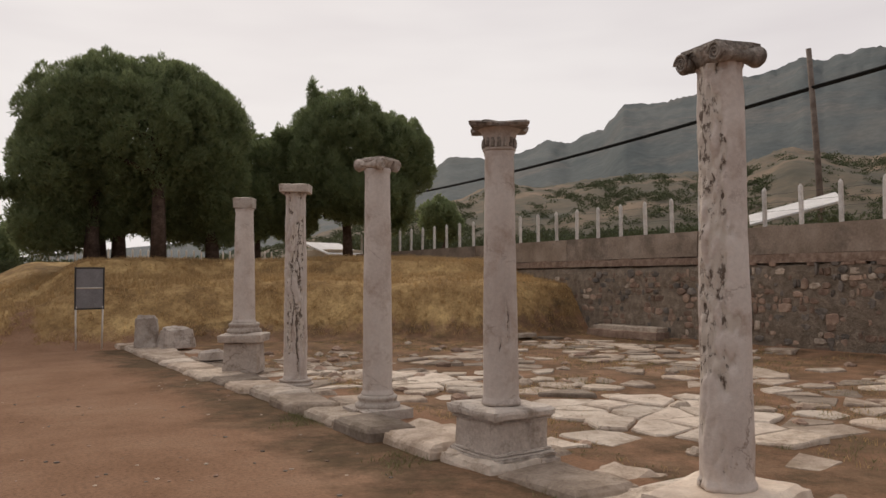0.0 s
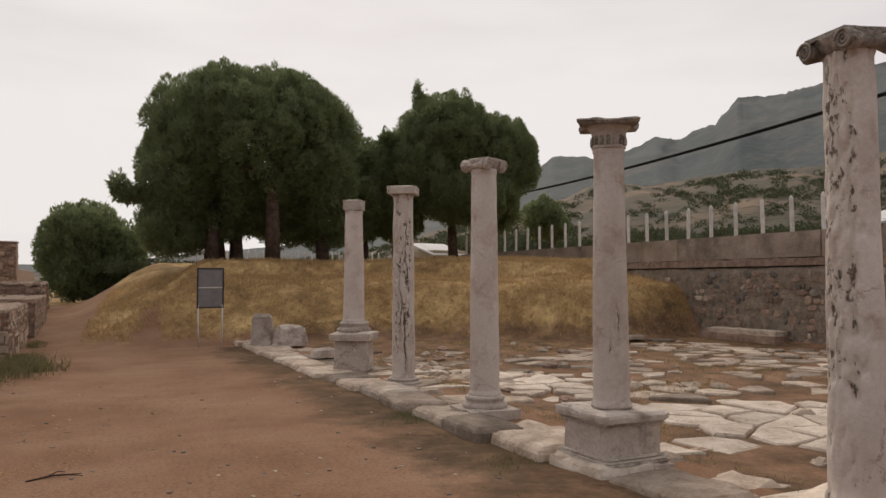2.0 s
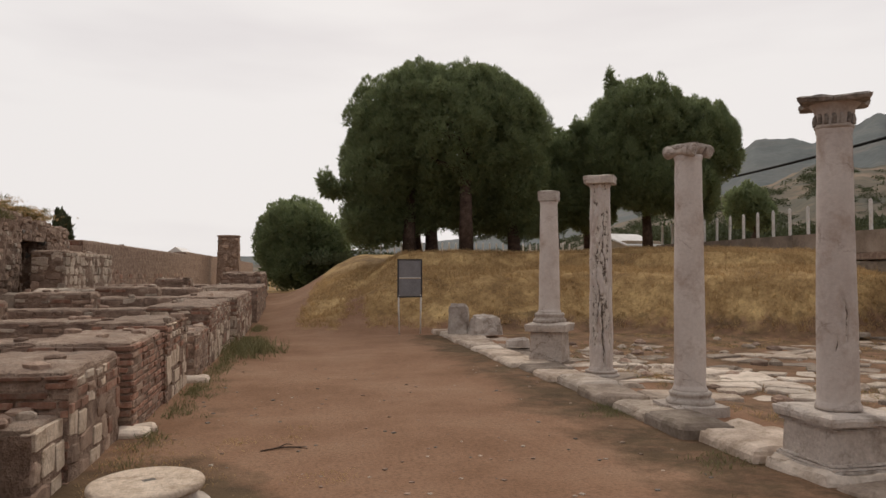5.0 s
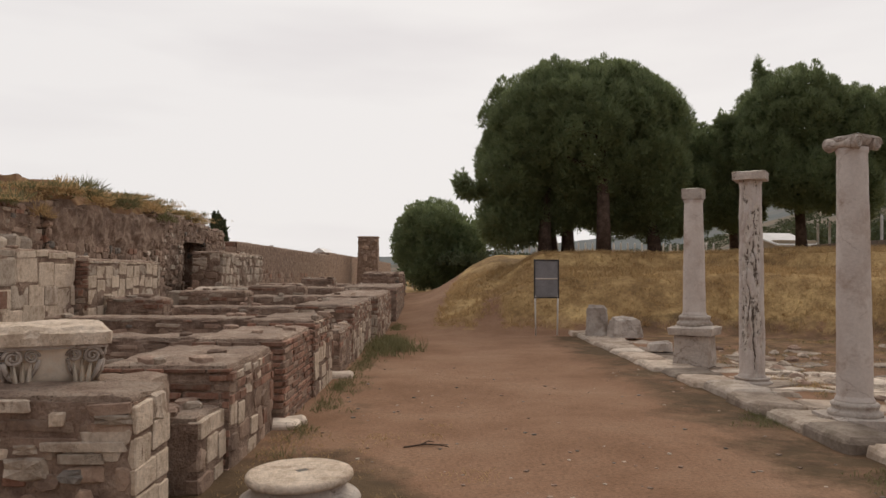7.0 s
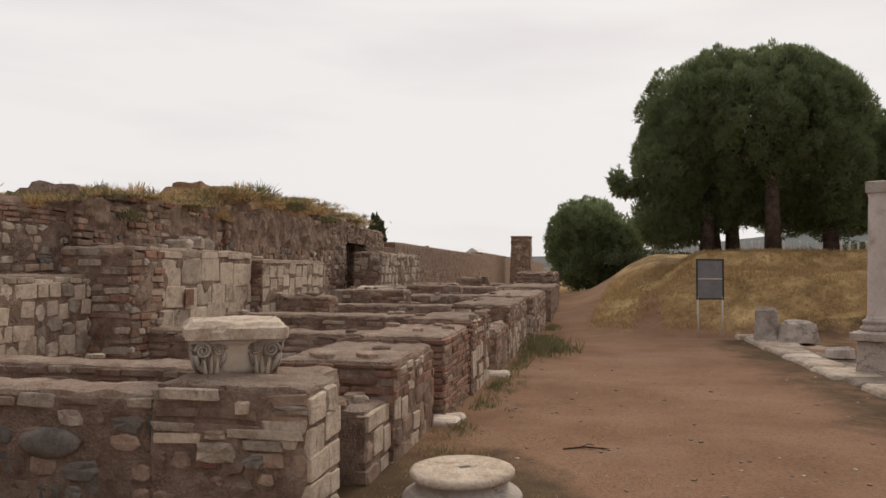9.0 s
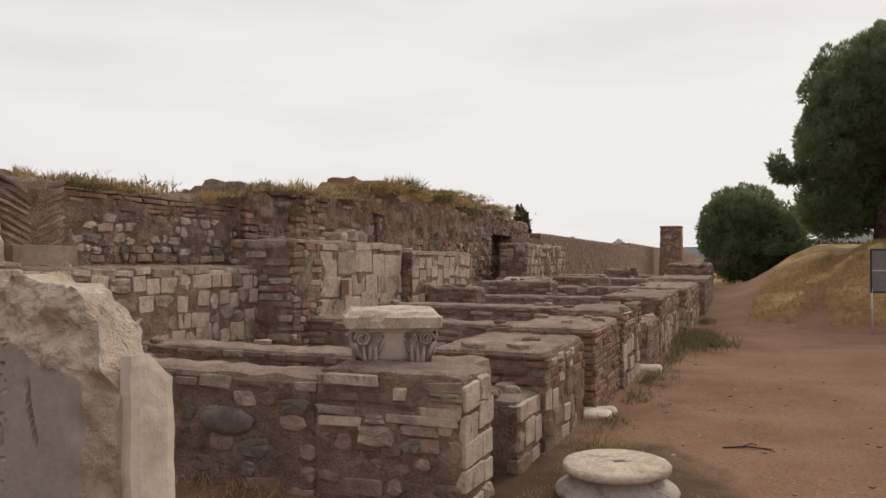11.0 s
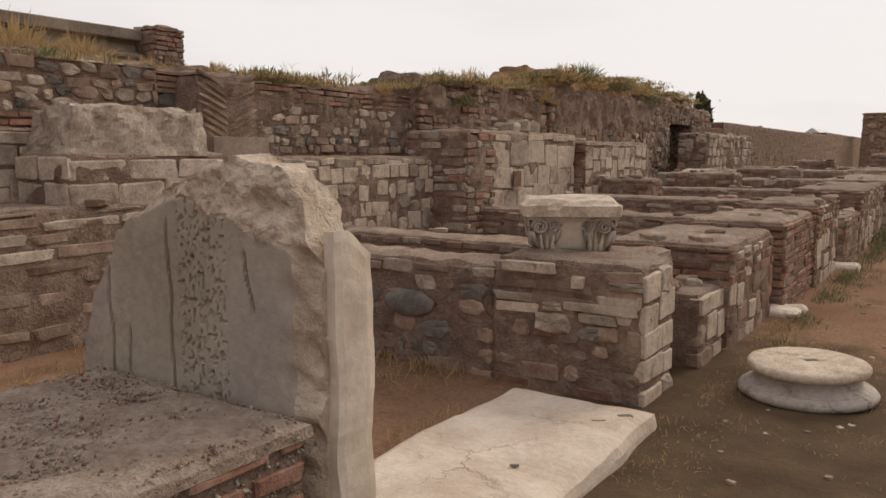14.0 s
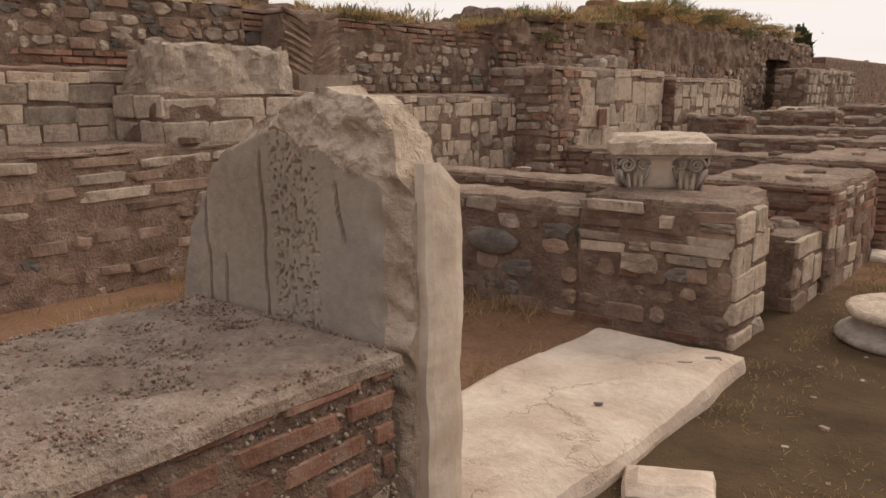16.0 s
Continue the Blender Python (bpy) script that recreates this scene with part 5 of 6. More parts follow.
tagged(ruin("back_wall", -7.0, -6.15, 9.25, 12.6, 1.88, "wall of tall upright pale marble blocks", "se", [(-0.1, [("upright", 2), ("ashlar", 1)], 0.36, (0.32, 0.66), 0.010, 1.0), (1.42, [("upright", 2), ("ashlar", 1)], 0.44, (0.35, 0.75), 0.012, 1.0)], 148, z0=-0.05), group=BACK)
for k, (dy, hh) in enumerate(((10.8, 0.2), (11.15, 0.24), (11.45, 0.22))):
    thing("loose_block", bm_mesh("loose_block", lump(0.4, 0.28, hh, 0.07, 0.03, 150 + k), M_BLOCK), pose(-6.5, dy, 1.88, 0, 0, k * 20), "small pale stone block on a wall", "stone block", "loose blocks on a wall")
tagged(ruin("back_pier", -7.0, -5.95, 12.65, 15.9, 1.76, "brick pier with rubble and white stone quoins", "se", {"s": [(-0.1, [("field", 3), ("pale", 4), ("brick", 3)], 0.12, (0.1, 0.26), 0.03, 0.9), (1.2, [("brick", 1)], 0.07, (0.16, 0.34), 0.02, 1.0)], "e": [(-0.1, [("upright", 4), ("pale", 2)], 0.24, (0.25, 0.4), 0.02, 1.0)]}, 149, z0=-0.05), group=BACK)
for k in range(5):
    thing("loose_block", bm_mesh("loose_block", lump(0.5, 0.7, 0.3 + 0.05 * (k % 2), 0.09, 0.03, 160 + k), M_BLOCK), pose(-5.6 + 0.2 * (k % 3), 16.4 + k * 0.85, 0.85, 0, 0, k * 13), "pale squared stone block lying on a wall", "stone block", "loose blocks on a wall")
tagged(ruin("back_wall", -6.6, -5.2, 16.1, 20.6, 0.86, "low broken rubble wall", "se", RUBBLE, 155, z0=-0.05), group=BACK)
tagged(ruin("back_pier", -6.72, -5.9, 20.3, 25.0, 2.08, "tall pier of grey stone with white quoins", "se", {"s": [(-0.1, [("field", 5), ("pale", 2)], 0.2, (0.2, 0.5), 0.03, 0.9)], "e": [(-0.1, [("ashlar", 3), ("pale", 3)], 0.26, (0.3, 0.5), 0.03, 1.0)]}, 156, z0=-0.05, amp=0.05), group=BACK)

# ---- high ruin behind, overgrown ----
HIGH = "high ruin behind the shops"
HIGHROWS = [(-0.1, [("field", 5), ("pale", 2)], 0.15, (0.12, 0.34), 0.035, 0.8), (2.12, [("brick", 1), ("field", 1)], 0.07, (0.2, 0.5), 0.02, 0.9)]
tagged(ruin("high_wall", -8.4, -7.3, 4.9, 9.3, 2.42, "high rubble wall with brick bands under dry grass", "e", [(1.2, [("brick", 1)], 0.07, (0.15, 0.34), 0.02, 0.9), (1.55, [("field", 4), ("pale", 4), ("dark", 1)], 0.13, (0.1, 0.3), 0.02, 1.0), (2.1, [("brick", 2), ("field", 1)], 0.06, (0.2, 0.5), 0.015, 0.95)], 171, z0=1.2, amp=0.05, top=0.15, loose=0, cap=False), group=HIGH)
tagged(ruin("high_wall", -8.6, -7.15, 9.3, 13.5, 2.72, "high overgrown brick and rubble wall", "e", [(1.2, [("field", 6), ("brick", 2), ("pale", 2), ("dark", 1)], 0.10, (0.1, 0.4), 0.02, 0.92)], 172, z0=1.2, amp=0.10, top=0.1, loose=0, cap=False), group=HIGH)
tagged(ruin("high_wall", -8.4, -7.02, 13.5, 19.2, 2.85, "high overgrown rubble wall with a broken end", "es", [(0.9, [("field", 6), ("pale", 1.5), ("brick", 1), ("dark", 2)], 0.13, (0.1, 0.36), 0.02, 0.92)], 173, z0=0.4, amp=0.10, top=0.1, loose=0, cap=False), group=HIGH)
for y0, y1, z0, z1, sd in ((19.2, 21.5, -0.05, 3.1, 174), (21.5, 23.4, 2.4, 3.0, 177), (23.4, 25.6, -0.05, 2.9, 178)):
    tagged(ruin("high_wall", -8.9, -7.3, y0, y1, z1, "broken end of a high rubble wall beside a dark gap", "es", [(-0.1, [("field", 5), ("pale", 1), ("dark", 1)], 0.14, (0.12, 0.4), 0.03, 0.75)], sd, z0=z0, amp=0.10, top=0.12, loose=0, cap=False), group=HIGH)
ruin("high_wall", -9.7, -9.2, 19.2, 25.6, 2.9, "rough wall at the back of a dark gap", "", None, 179, z0=-0.05, amp=0.08, loose=0, cap=False)
herring = tagged(ruin("brick_buttress", -7.5, -6.95, 5.15, 5.95, 2.4, "stump of slanting brickwork at a wall", "", None, 175, z0=1.5, amp=0.03), group=HIGH)
for k in range(11):
    for s, ang in ((-1, 24), (1, -24)):
        m = (Matrix(((0, 1, 0), (1, 0, 0), (0, 0, 1))).transposed() @ Matrix.Rotation(radians(ang), 3, "Y") @ Matrix.Diagonal((0.4, 0.1, 0.05))).to_4x4()
        m.translation = Vector((0.235, s * 0.19, 0.08 + 0.075 * k))
        part("brick", PIECES["loose"][k % 6], herring, m)
thing("plaster_block", bm_mesh("plaster_block", lump(0.3, 0.75, 0.24, 0.1, 0.004, 176), M_CONCRETE), pose(-6.9, 5.55, 1.5), "smooth grey plastered block in a wall", "block")
for k, (yy, ll, zz, hh, dx) in enumerate(((7.2, 4.4, 2.36, 0.12, 0), (11.2, 4.4, 2.62, 0.14, 0.1), (15.0, 4.4, 2.82, 0.62, 0.35), (18.2, 3.4, 2.85, 0.68, 0.4), (21.2, 4.6, 3.0, 0.50, 0.1), (24.2, 2.6, 2.85, 0.42, 0.0))):
    bm = lump(1.4, ll + 0.5, hh + 0.3, 0.11, 0.12, 180 + k, 1.6, 0.5, 0.16)
    mound = thing("earth_mound", bm_mesh("earth_mound", bm, M_GROUND), pose(-8.3 + 0.6 * dx, yy, zz - 0.45), "mound of earth and dry grass on a ruined wall", "mound", "mounds on the high ruin")
    lay = mound.data.attributes.new("cover", "FLOAT", "POINT")
    lay.data.foreach_set("value", [0.45] * len(mound.data.vertices))

# ---- restored building behind ----
hall = thing("stone_building", bm_mesh("stone_building", lump(6.0, 9.0, 3.75, 0.5, 0.01, 190), M_PLASTER), pose(-16.0, 4.8, 0.0), "plain restored stone building with a beam and end pillar", "building")
part("end_pillar", bm_mesh("end_pillar", lump(0.62, 0.62, 1.35, 0.12, 0.05, 191), M_FIELD), hall, pose(3.25, 4.1, 2.5))
masonry(hall, (-12.44, 8.6, 0), (0, 1, 0), (1, 0, 0), 0.6, 3.85, [(0.0, [("field", 3), ("brick", 1)], 0.09, (0.12, 0.3), 0.02, 0.97)], 2.5, 77, 0.05)
masonry(hall, (-13.06, 8.6, 0), (1, 0, 0), (0, -1, 0), 0.62, 3.85, [(0.0, [("field", 3), ("brick", 1)], 0.09, (0.12, 0.3), 0.02, 0.97)], 2.5, 78, 0.05)
part("beam", bm_mesh("beam", box(0.3, 8.0, 0.2, (3.05, -0.2, 3.68), 0.02), M_CONCRETE), hall)
part("beam", bm_mesh("beam", box(0.3, 8.0, 0.08, (3.1, -0.2, 3.3), 0.02), M_CONCRETE), hall)

# ---- long boundary wall and tower at the end of the ruins ----
LONGROWS = [(-0.1, [("field", 6), ("brick", 2)], 0.2, (0.2, 0.6), 0.04, 0.7)]
ruin("long_wall", -7.8, -7.0, 26.0, 48.0, 2.58, "long plain brown wall behind the ruins", "es", LONGROWS, 195, z0=-0.05, amp=0.02, top=0.04, limit=300)
ruin("long_wall", -7.8, -7.0, 48.0, 112.0, 2.75, "far end of a long brown wall", "", None, 196, z0=-0.05, amp=0.02, top=0.04)
tower = thing("stone_tower", bm_mesh("stone_tower", lump(1.75, 1.75, 4.25, 0.3, 0.03, 197, 2.0, 0.14), M_MORTAR), pose(-5.6, 60, 0), "small square brown stone tower beyond a wall", "tower")
masonry(tower, (-6.4, 59.13, 0), (1, 0, 0), (0, -1, 0), 1.6, 4.1, [(0.0, [("field", 1)], 0.3, (0.3, 0.6), 0.05, 0.3)], 1.5, 9)
part("tower_cap", bm_mesh("tower_cap", lump(1.62, 1.62, 0.12, 0.3, 0.02, 198), M_FIELD), tower, pose(0, 0, 4.2))
gable = bmesh.new()
q = [gable.verts.new(v) for v in ((-2, 0, 0), (2, 0, 0), (0, 0, 1.4), (-2, 8, 0), (2, 8, 0), (0, 8, 1.4))]
for f in ((0, 1, 2), (3, 5, 4), (0, 2, 5, 3), (1, 4, 5, 2), (0, 3, 4, 1)):
    gable.faces.new([q[i] for i in f])
far_house = thing("far_house", None, pose(-14.5, 92, 0), "far house with a pale gable roof", "house")
part("roof", bm_mesh("roof", gable, M_ROOF), far_house, pose(0, 0, 3.0))
part("wall", bm_mesh("wall", box(3.6, 7.6, 3.0, (0, 4, 1.5), 0.05), M_PLASTER), far_house)
for k in range(3):
    pts = [(0, 0, 0), (0.05, 0, 1.6), (0, 0, 3.2)]
    cyp = thing("cypress", None, pose(-10.9 - 0.38 * k, 38 + 0.6 * k, 0.2), "slim cypress tree behind the ruins", "tree", "cypresses")
    part("trunk", bm_mesh("trunk", tube(pts, [0.1, 0.08, 0.04], 7), M_BARK), cyp)
    part("crown", crown_mesh("crown", [((0, 0, 2.2), (0.24, 0.24, 1.6 + 0.2 * k))], 260, 10, 0.2, 0.06, M_LEAF, 200 + k, 1.2, 0.4, 0.14), cyp)

# ---- doorway jamb slab beside the brick stump ----
OUTLINE = [(-1.84, 0.0), (-1.84, 0.6), (-1.835, 1.0), (-1.85, 1.22), (-1.885, 1.31), (-1.93, 1.41), (-1.985, 1.50), (-2.05, 1.535), (-2.13, 1.52), (-2.20, 1.545), (-2.28, 1.525), (-2.36, 1.475), (-2.50, 1.435), (-2.63, 1.355), (-2.74, 1.285), (-2.79, 1.19), (-2.90, 1.06), (-2.97, 0.90), (-3.0, 0.74), (-3.0, 0.0)]


def lip_line(x):
    """The height at which the dressed face of the slab gives way to the break."""
    return float(np.interp(x, (-3.0, -2.78, -2.7, -2.4, -2.3, -2.1, -1.95, -1.85), (0.9, 1.24, 1.32, 1.40, 1.37, 1.31, 1.27, 1.18))) + 0.025 * noise.noise(Vector((x * 9.0, 0.0, 8.0)))


def jamb():
    """A standing broken slab: a grid cut to the outline, a pitted band and cracks on its face, the break wide and jagged."""
    xs = np.concatenate([np.linspace(-3.0, -2.46, 84), np.linspace(-2.455, -2.165, 80), np.linspace(-2.16, -1.85, 52)])
    pts = sorted((x, z) for x, z in OUTLINE if z > 0.7)
    rows, half = 190, 0.12
    bm = bmesh.new()
    sides = []
    for s in (-1, 1):
        grid = []
        for x in xs:
            top = float(np.interp(x, [p[0] for p in pts], [p[1] for p in pts]))
            top += 0.022 * noise.noise(Vector((x * 11, s * 0.8, 2.0))) + 0.012 * noise.noise(Vector((x * 33, s, 5.0)))
            col = []
            for k in range(rows + 1):
                z = top * k / rows
                lip = lip_line(x)
                broken = smooth(0.0, 0.05, z - lip) if s < 0 else smooth(0.12, 0.0, top - z)
                y = s * half * (1 - 0.62 * smooth(0.0, 0.32, z - lip)) + s * 0.003 * noise.noise(Vector((x * 5, z * 5, s)))
                q = Vector((x * 8, z * 8, s * 3 + 1))
                y += broken * (0.040 * noise.noise(q) + 0.022 * noise.noise(q * 2.7) + 0.010 * noise.noise(q * 6.5))
                if s < 0 and broken < 0.5:
                    band = smooth(-2.44, -2.40, x) * (1 - smooth(-2.22, -2.18, x))
                    y += band * (0.004 + 0.036 * max(0.0, noise.noise(Vector((x * 64, z * 58, 1.0))) - 0.10))
                    for cx, z0, z1 in ((-2.80, 0.7, 1.2), (-2.70, 0.7, 0.98), (-2.46, 0.7, 1.36), (-2.10, 1.06, 1.28)):
                        off = abs(x - cx - 0.05 * noise.noise(Vector((0, z * 5, cx))))
                        y += 0.05 * max(0.0, 1 - off / 0.008) * smooth(z0, z0 + 0.08, z) * (1 - smooth(z1 - 0.06, z1, z))
                if s < 0:
                    y += 0.07 * smooth(-1.98, -1.86, x + 0.03 * noise.noise(Vector((1.0, z * 9, 4.0)))) * (0.75 + 0.6 * noise.noise(Vector((x * 14, z * 12, 4.0))))
                col.append(bm.verts.new((x + 0.006 * noise.noise(Vector((z * 9, s, 1))), y, z)))
            grid.append(col)
        sides.append(grid)
    a, b = sides
    for i in range(len(xs) - 1):
        for k in range(rows):
            bm.faces.new([a[i][k], a[i + 1][k], a[i + 1][k + 1], a[i][k + 1]])
            bm.faces.new([b[i][k], b[i][k + 1], b[i + 1][k + 1], b[i + 1][k]])
        bm.faces.new([a[i][rows], a[i + 1][rows], b[i + 1][rows], b[i][rows]])
    for i in (0, len(xs) - 1):
        for k in range(rows):
            bm.faces.new([a[i][k], a[i][k + 1], b[i][k + 1], b[i][k]])
    for f in bm.faces:
        c = f.calc_center_median()
        if c.z > lip_line(c.x) + 0.015 or (c.x > -1.93 and c.y < 0.05):
            f.material_index = 1
    me = bm_mesh("standing_slab", bm, M_SLAB, False)
    me.materials.append(M_BREAK)
    return me


slab = thing("standing_slab", jamb(), pose(0, 1.62, 0.0), "broken upright grey stone slab with a pitted band", "stone slab")
edge = lump(0.045, 0.165, 1.34, 0.035, 0.006, 211, 6.0, 0.0, 0.03)
for v in edge.verts:
    v.co.z -= 0.09 * smooth(-0.03, 0.09, v.co.y) * smooth(1.0, 1.34, v.co.z)
    v.co.y += 0.012 * noise.noise(Vector((3.0, v.co.y * 3, v.co.z * 5)))
part("smooth_edge", bm_mesh("smooth_edge", edge, M_CREAM), slab, pose(-1.836, 0.035, 0), "smooth pale marble side face")

# ---- thresholds ----
sill = lump(0.98, 2.45, 0.16, 0.07, 0.024, 212, 2.0, 0.02, 0.012)
for v in sill.verts:
    v.co.x += -0.10 * smooth(0.2, -1.2, v.co.y) * (v.co.x < 0) * -1.0
sill_ob = thing("marble_threshold", bm_mesh("marble_threshold", sill, M_WHITE), pose(-2.2, 2.95, -0.05, 0, 0, 0), "broad worn white marble doorway threshold", "threshold")
# dark lumps on the sill stand in for the shade inside dowel holes
for x, y, sx in ((-1.93, 3.78, 0.10), (-1.84, 3.93, 0.09), (-2.02, 3.0, 0.05), (-1.86, 3.42, 0.05)):
    part("dowel_hole", bm_mesh("dowel_hole", lump(sx, sx * 0.5, 0.012, 0.02, 0.006, round(x * 100), 9.0), M_DARK), sill_ob, pose(x + 2.2, y - 2.95, 0.154, 0, 0, 35))
for k, (x, y, sx, sy, tn) in enumerate(((-1.95, 7.86, 0.7, 0.3, 0), (-1.72, 8.05, 0.35, 0.25, 20), (-1.7, 11.55, 0.5, 0.36, 0), (-1.5, 2.62, 0.34, 0.26, 25), (-1.3, 2.45, 0.3, 0.22, -10), (-1.15, 2.2, 0.26, 0.24, 10))):
    thing("flat_stone", bm_mesh("flat_stone", lump(sx, sy, 0.09, 0.06, 0.02, 220 + k), M_WHITE), pose(x, y, -0.02, 0, 0, tn), "flat pale marble stone at the road's edge", "stone", "flat stones by the wall")

# ---- carved capital on the pier ----
cap = thing("carved_capital", None, pose(-2.76, 5.12, 0.86, 0, 0, 31), "carved leafy marble capital standing on a stone pier", "capital")
bell = bmesh.new()
rings = []
for z, s, sq in ((0.0, 0.205, 0.55), (0.05, 0.225, 0.55), (0.12, 0.25, 0.6), (0.2, 0.275, 0.75), (0.245, 0.295, 0.85)):
    ring = []
    for k in range(40):
        a = 2 * math.pi * k / 40
        c, d = math.cos(a), math.sin(a)
        e = 1 / max(abs(c), abs(d)) * sq + (1 - sq)
        w = 1 + 0.03 * noise.noise(Vector((c * 5, d * 5, z * 14)))
        ring.append(bell.verts.new((s * e * c * w, s * e * d * w, z)))
    rings.append(ring)
for lo, hi in zip(rings, rings[1:]):
    for k in range(40):
        bell.faces.new([lo[k], lo[(k + 1) % 40], hi[(k + 1) % 40], hi[k]])
bell.faces.new(rings[0][::-1])
bell.faces.new(rings[-1])
part("bell", bm_mesh("bell", bell, M_CREAM, True), cap)
ab = lump(0.68, 0.68, 0.115, 0.04, 0.016, 231, 5.0, -0.02, 0.03)
for v in ab.verts:
    if v.co.z > 0.08:
        v.co.x, v.co.y = v.co.x * 0.93, v.co.y * 0.93
part("abacus", bm_mesh("abacus", ab, M_BREAK), cap, pose(0, 0, 0.26))
part("abacus_step", bm_mesh("abacus_step", lump(0.64, 0.64, 0.035, 0.05, 0.008, 232), M_MARBLE_GREY), cap, pose(0, 0, 0.235))
scroll_mesh = bm_mesh("scroll", merge(spiral(0.055, 2.2, 0.013), tube([(0.05, 0, -0.03), (0.03, 0.0, -0.1), (0.0, 0.02, -0.17)], [0.014, 0.016, 0.01], 6)), M_MARBLE_GREY, True)
frond = bmesh.new()
bmesh.ops.create_cube(frond, size=1, matrix=Matrix.Diagonal((0.03, 0.025, 0.17, 1)))
for v in frond.verts:
    v.co.y -= 0.02 * (v.co.z > 0)
    v.co.x *= 0.55 if v.co.z > 0 else 1.0
bmesh.ops.bevel(frond, geom=frond.edges[:], offset=0.008, segments=2, affect="EDGES")
frond_mesh = bm_mesh("leaf", frond, M_CREAM, True)
for side in range(4):
    for e in (-1, 1):
        turn = pose(0, 0, 0, 0, 0, 90 * side)
        part("scroll", scroll_mesh, cap, turn @ pose(e * 0.225, -0.295, 0.185, 8, 0, 0) @ Matrix.Diagonal((e, 1, 1, 1)))
        part("scroll", scroll_mesh, cap, turn @ pose(e * 0.12, -0.275, 0.19, 8, 0, 0) @ Matrix.Diagonal((-e * 0.8, 1, 0.8, 1)))
        for k in range(3):
            part("leaf", frond_mesh, cap, turn @ pose(e * (0.125 + 0.045 * k), -0.235 - 0.008 * k, 0.09, -14, e * 8 * (k - 1), 0))

# ---- fallen column base on the road ----
drum = thing("column_base", None, pose(-1.13, 5.30, 0.0, 1, -1, 0) @ Matrix.Diagonal((0.98, 0.98, 0.82, 1)), "round moulded marble column base lying on the dirt road", "column base")
part("lower_ring", bm_mesh("lower_ring", lathe([(0.395, 0.0), (0.425, 0.018), (0.428, 0.045), (0.414, 0.07), (0.395, 0.082), (0.385, 0.092)], 48, 0.02, 3), M_MARBLE_GREY, True), drum)
part("neck", bm_mesh("neck", lathe([(0.388, 0.086), (0.372, 0.098), (0.338, 0.115), (0.320, 0.145), (0.322, 0.178), (0.338, 0.198), (0.350, 0.204)], 48, 0.015, 4), M_MARBLE_GREY, True), drum)
part("upper_ring", bm_mesh("upper_ring", lathe([(0.345, 0.202), (0.368, 0.209), (0.376, 0.225), (0.374, 0.250), (0.362, 0.268), (0.340, 0.276), (0.2, 0.279), (0.05, 0.279)], 48, 0.03, 5), M_BREAK, True), drum)
# no hole is cut: a dark lump on top gives the hole's shade
part("dowel_hole", bm_mesh("dowel_hole", lump(0.09, 0.06, 0.012, 0.03, 0.004, 241), M_DARK), drum, pose(0.02, 0.0, 0.272, 0, 0, 30))

# ---- information board ----
board = thing("information_board", None, pose(2.56, 19.2, 0.0, 0, 0, 8) @ Matrix.Diagonal((0.95, 1, 1, 1)), "weathered grey information board on two pale metal legs", "sign")
for s in (-1, 1):
    part("leg", bm_mesh("leg", tube([(s * 0.29, 0, -0.1), (s * 0.305, 0, 0.5), (s * 0.31, 0.0, 1.0)], [0.02, 0.02, 0.02], 8), M_LEG, True), board)
    part("frame_side", bm_mesh("frame_side", box(0.035, 0.04, 0.98, (s * 0.325, 0, 1.41), 0.005), M_METAL), board)
for z in (0.94, 1.88):
    part("frame_rail", bm_mesh("frame_rail", box(0.615, 0.04, 0.035, (0, 0, z), 0.005), M_METAL), board)
part("middle_rail", bm_mesh("middle_rail", box(0.615, 0.03, 0.025, (0, 0, 1.42), 0.004), M_LEG), board, None, "pale middle rail")
for z in (1.18, 1.65):
    part("panel", bm_mesh("panel", box(0.615, 0.015, 0.44, (0, 0, z), 0.003), M_BOARD), board)

# ---- broken blocks at the end of the kerb ----
thing("broken_block", bm_mesh("broken_block", lump(0.55, 0.5, 0.72, 0.07, 0.05, 251, 2.2, 0.22, 0.08), M_MARBLE_GREY), pose(3.62, 18.2, 0.06, 0, 0, -20), "upright broken grey marble block at the kerb's end", "stone block", "broken blocks by the kerb")
thing("broken_block", bm_mesh("broken_block", lump(0.75, 0.5, 0.46, 0.07, 0.06, 252, 2.2, 0.15, 0.1), M_MARBLE_GREY), pose(4.2, 17.9, 0.06, 0, 0, 15), "leaning broken grey marble block at the kerb's end", "stone block", "broken blocks by the kerb")
thing("broken_block", bm_mesh("broken_block", lump(0.5, 0.35, 0.2, 0.07, 0.04, 253, 2.4, 0.15, 0.05), M_MARBLE_GREY), pose(4.15, 14.9, 0.07, 0, 0, -15), "small broken marble block on the kerb", "stone block", "broken blocks by the kerb")

# ---- utility pole, cable and sheds beyond the fence ----
pole = thing("utility_pole", bm_mesh("utility_pole", tube([(0, 0, -0.5), (-0.15, 0.1, 4.5), (-0.3, 0.35, 10.2)], [0.17, 0.15, 0.12], 10), M_WOOD, True), pose(34.4, 20.6, 2.3), "leaning grey wooden utility pole", "utility pole")
shed = thing("shed", None, pose(27.4, 17.6, 2.3, 0, 0, -57), "low shed with a whitewashed slanting roof", "shed")
part("wall", bm_mesh("wall", box(2.9, 2.0, 1.3, (0, 0, 0.65), 0.03), M_PLASTER), shed)
part("roof", bm_mesh("roof", box(3.3, 2.2, 0.1, (0, 0, 0), 0.02), M_ROOF), shed, pose(0, 0, 1.95, 14, -14, 0))
house = thing("house", None, pose(17.4, 39.2, 2.0, 0, 0, 12), "low house with a cream wall and pale roof", "house")
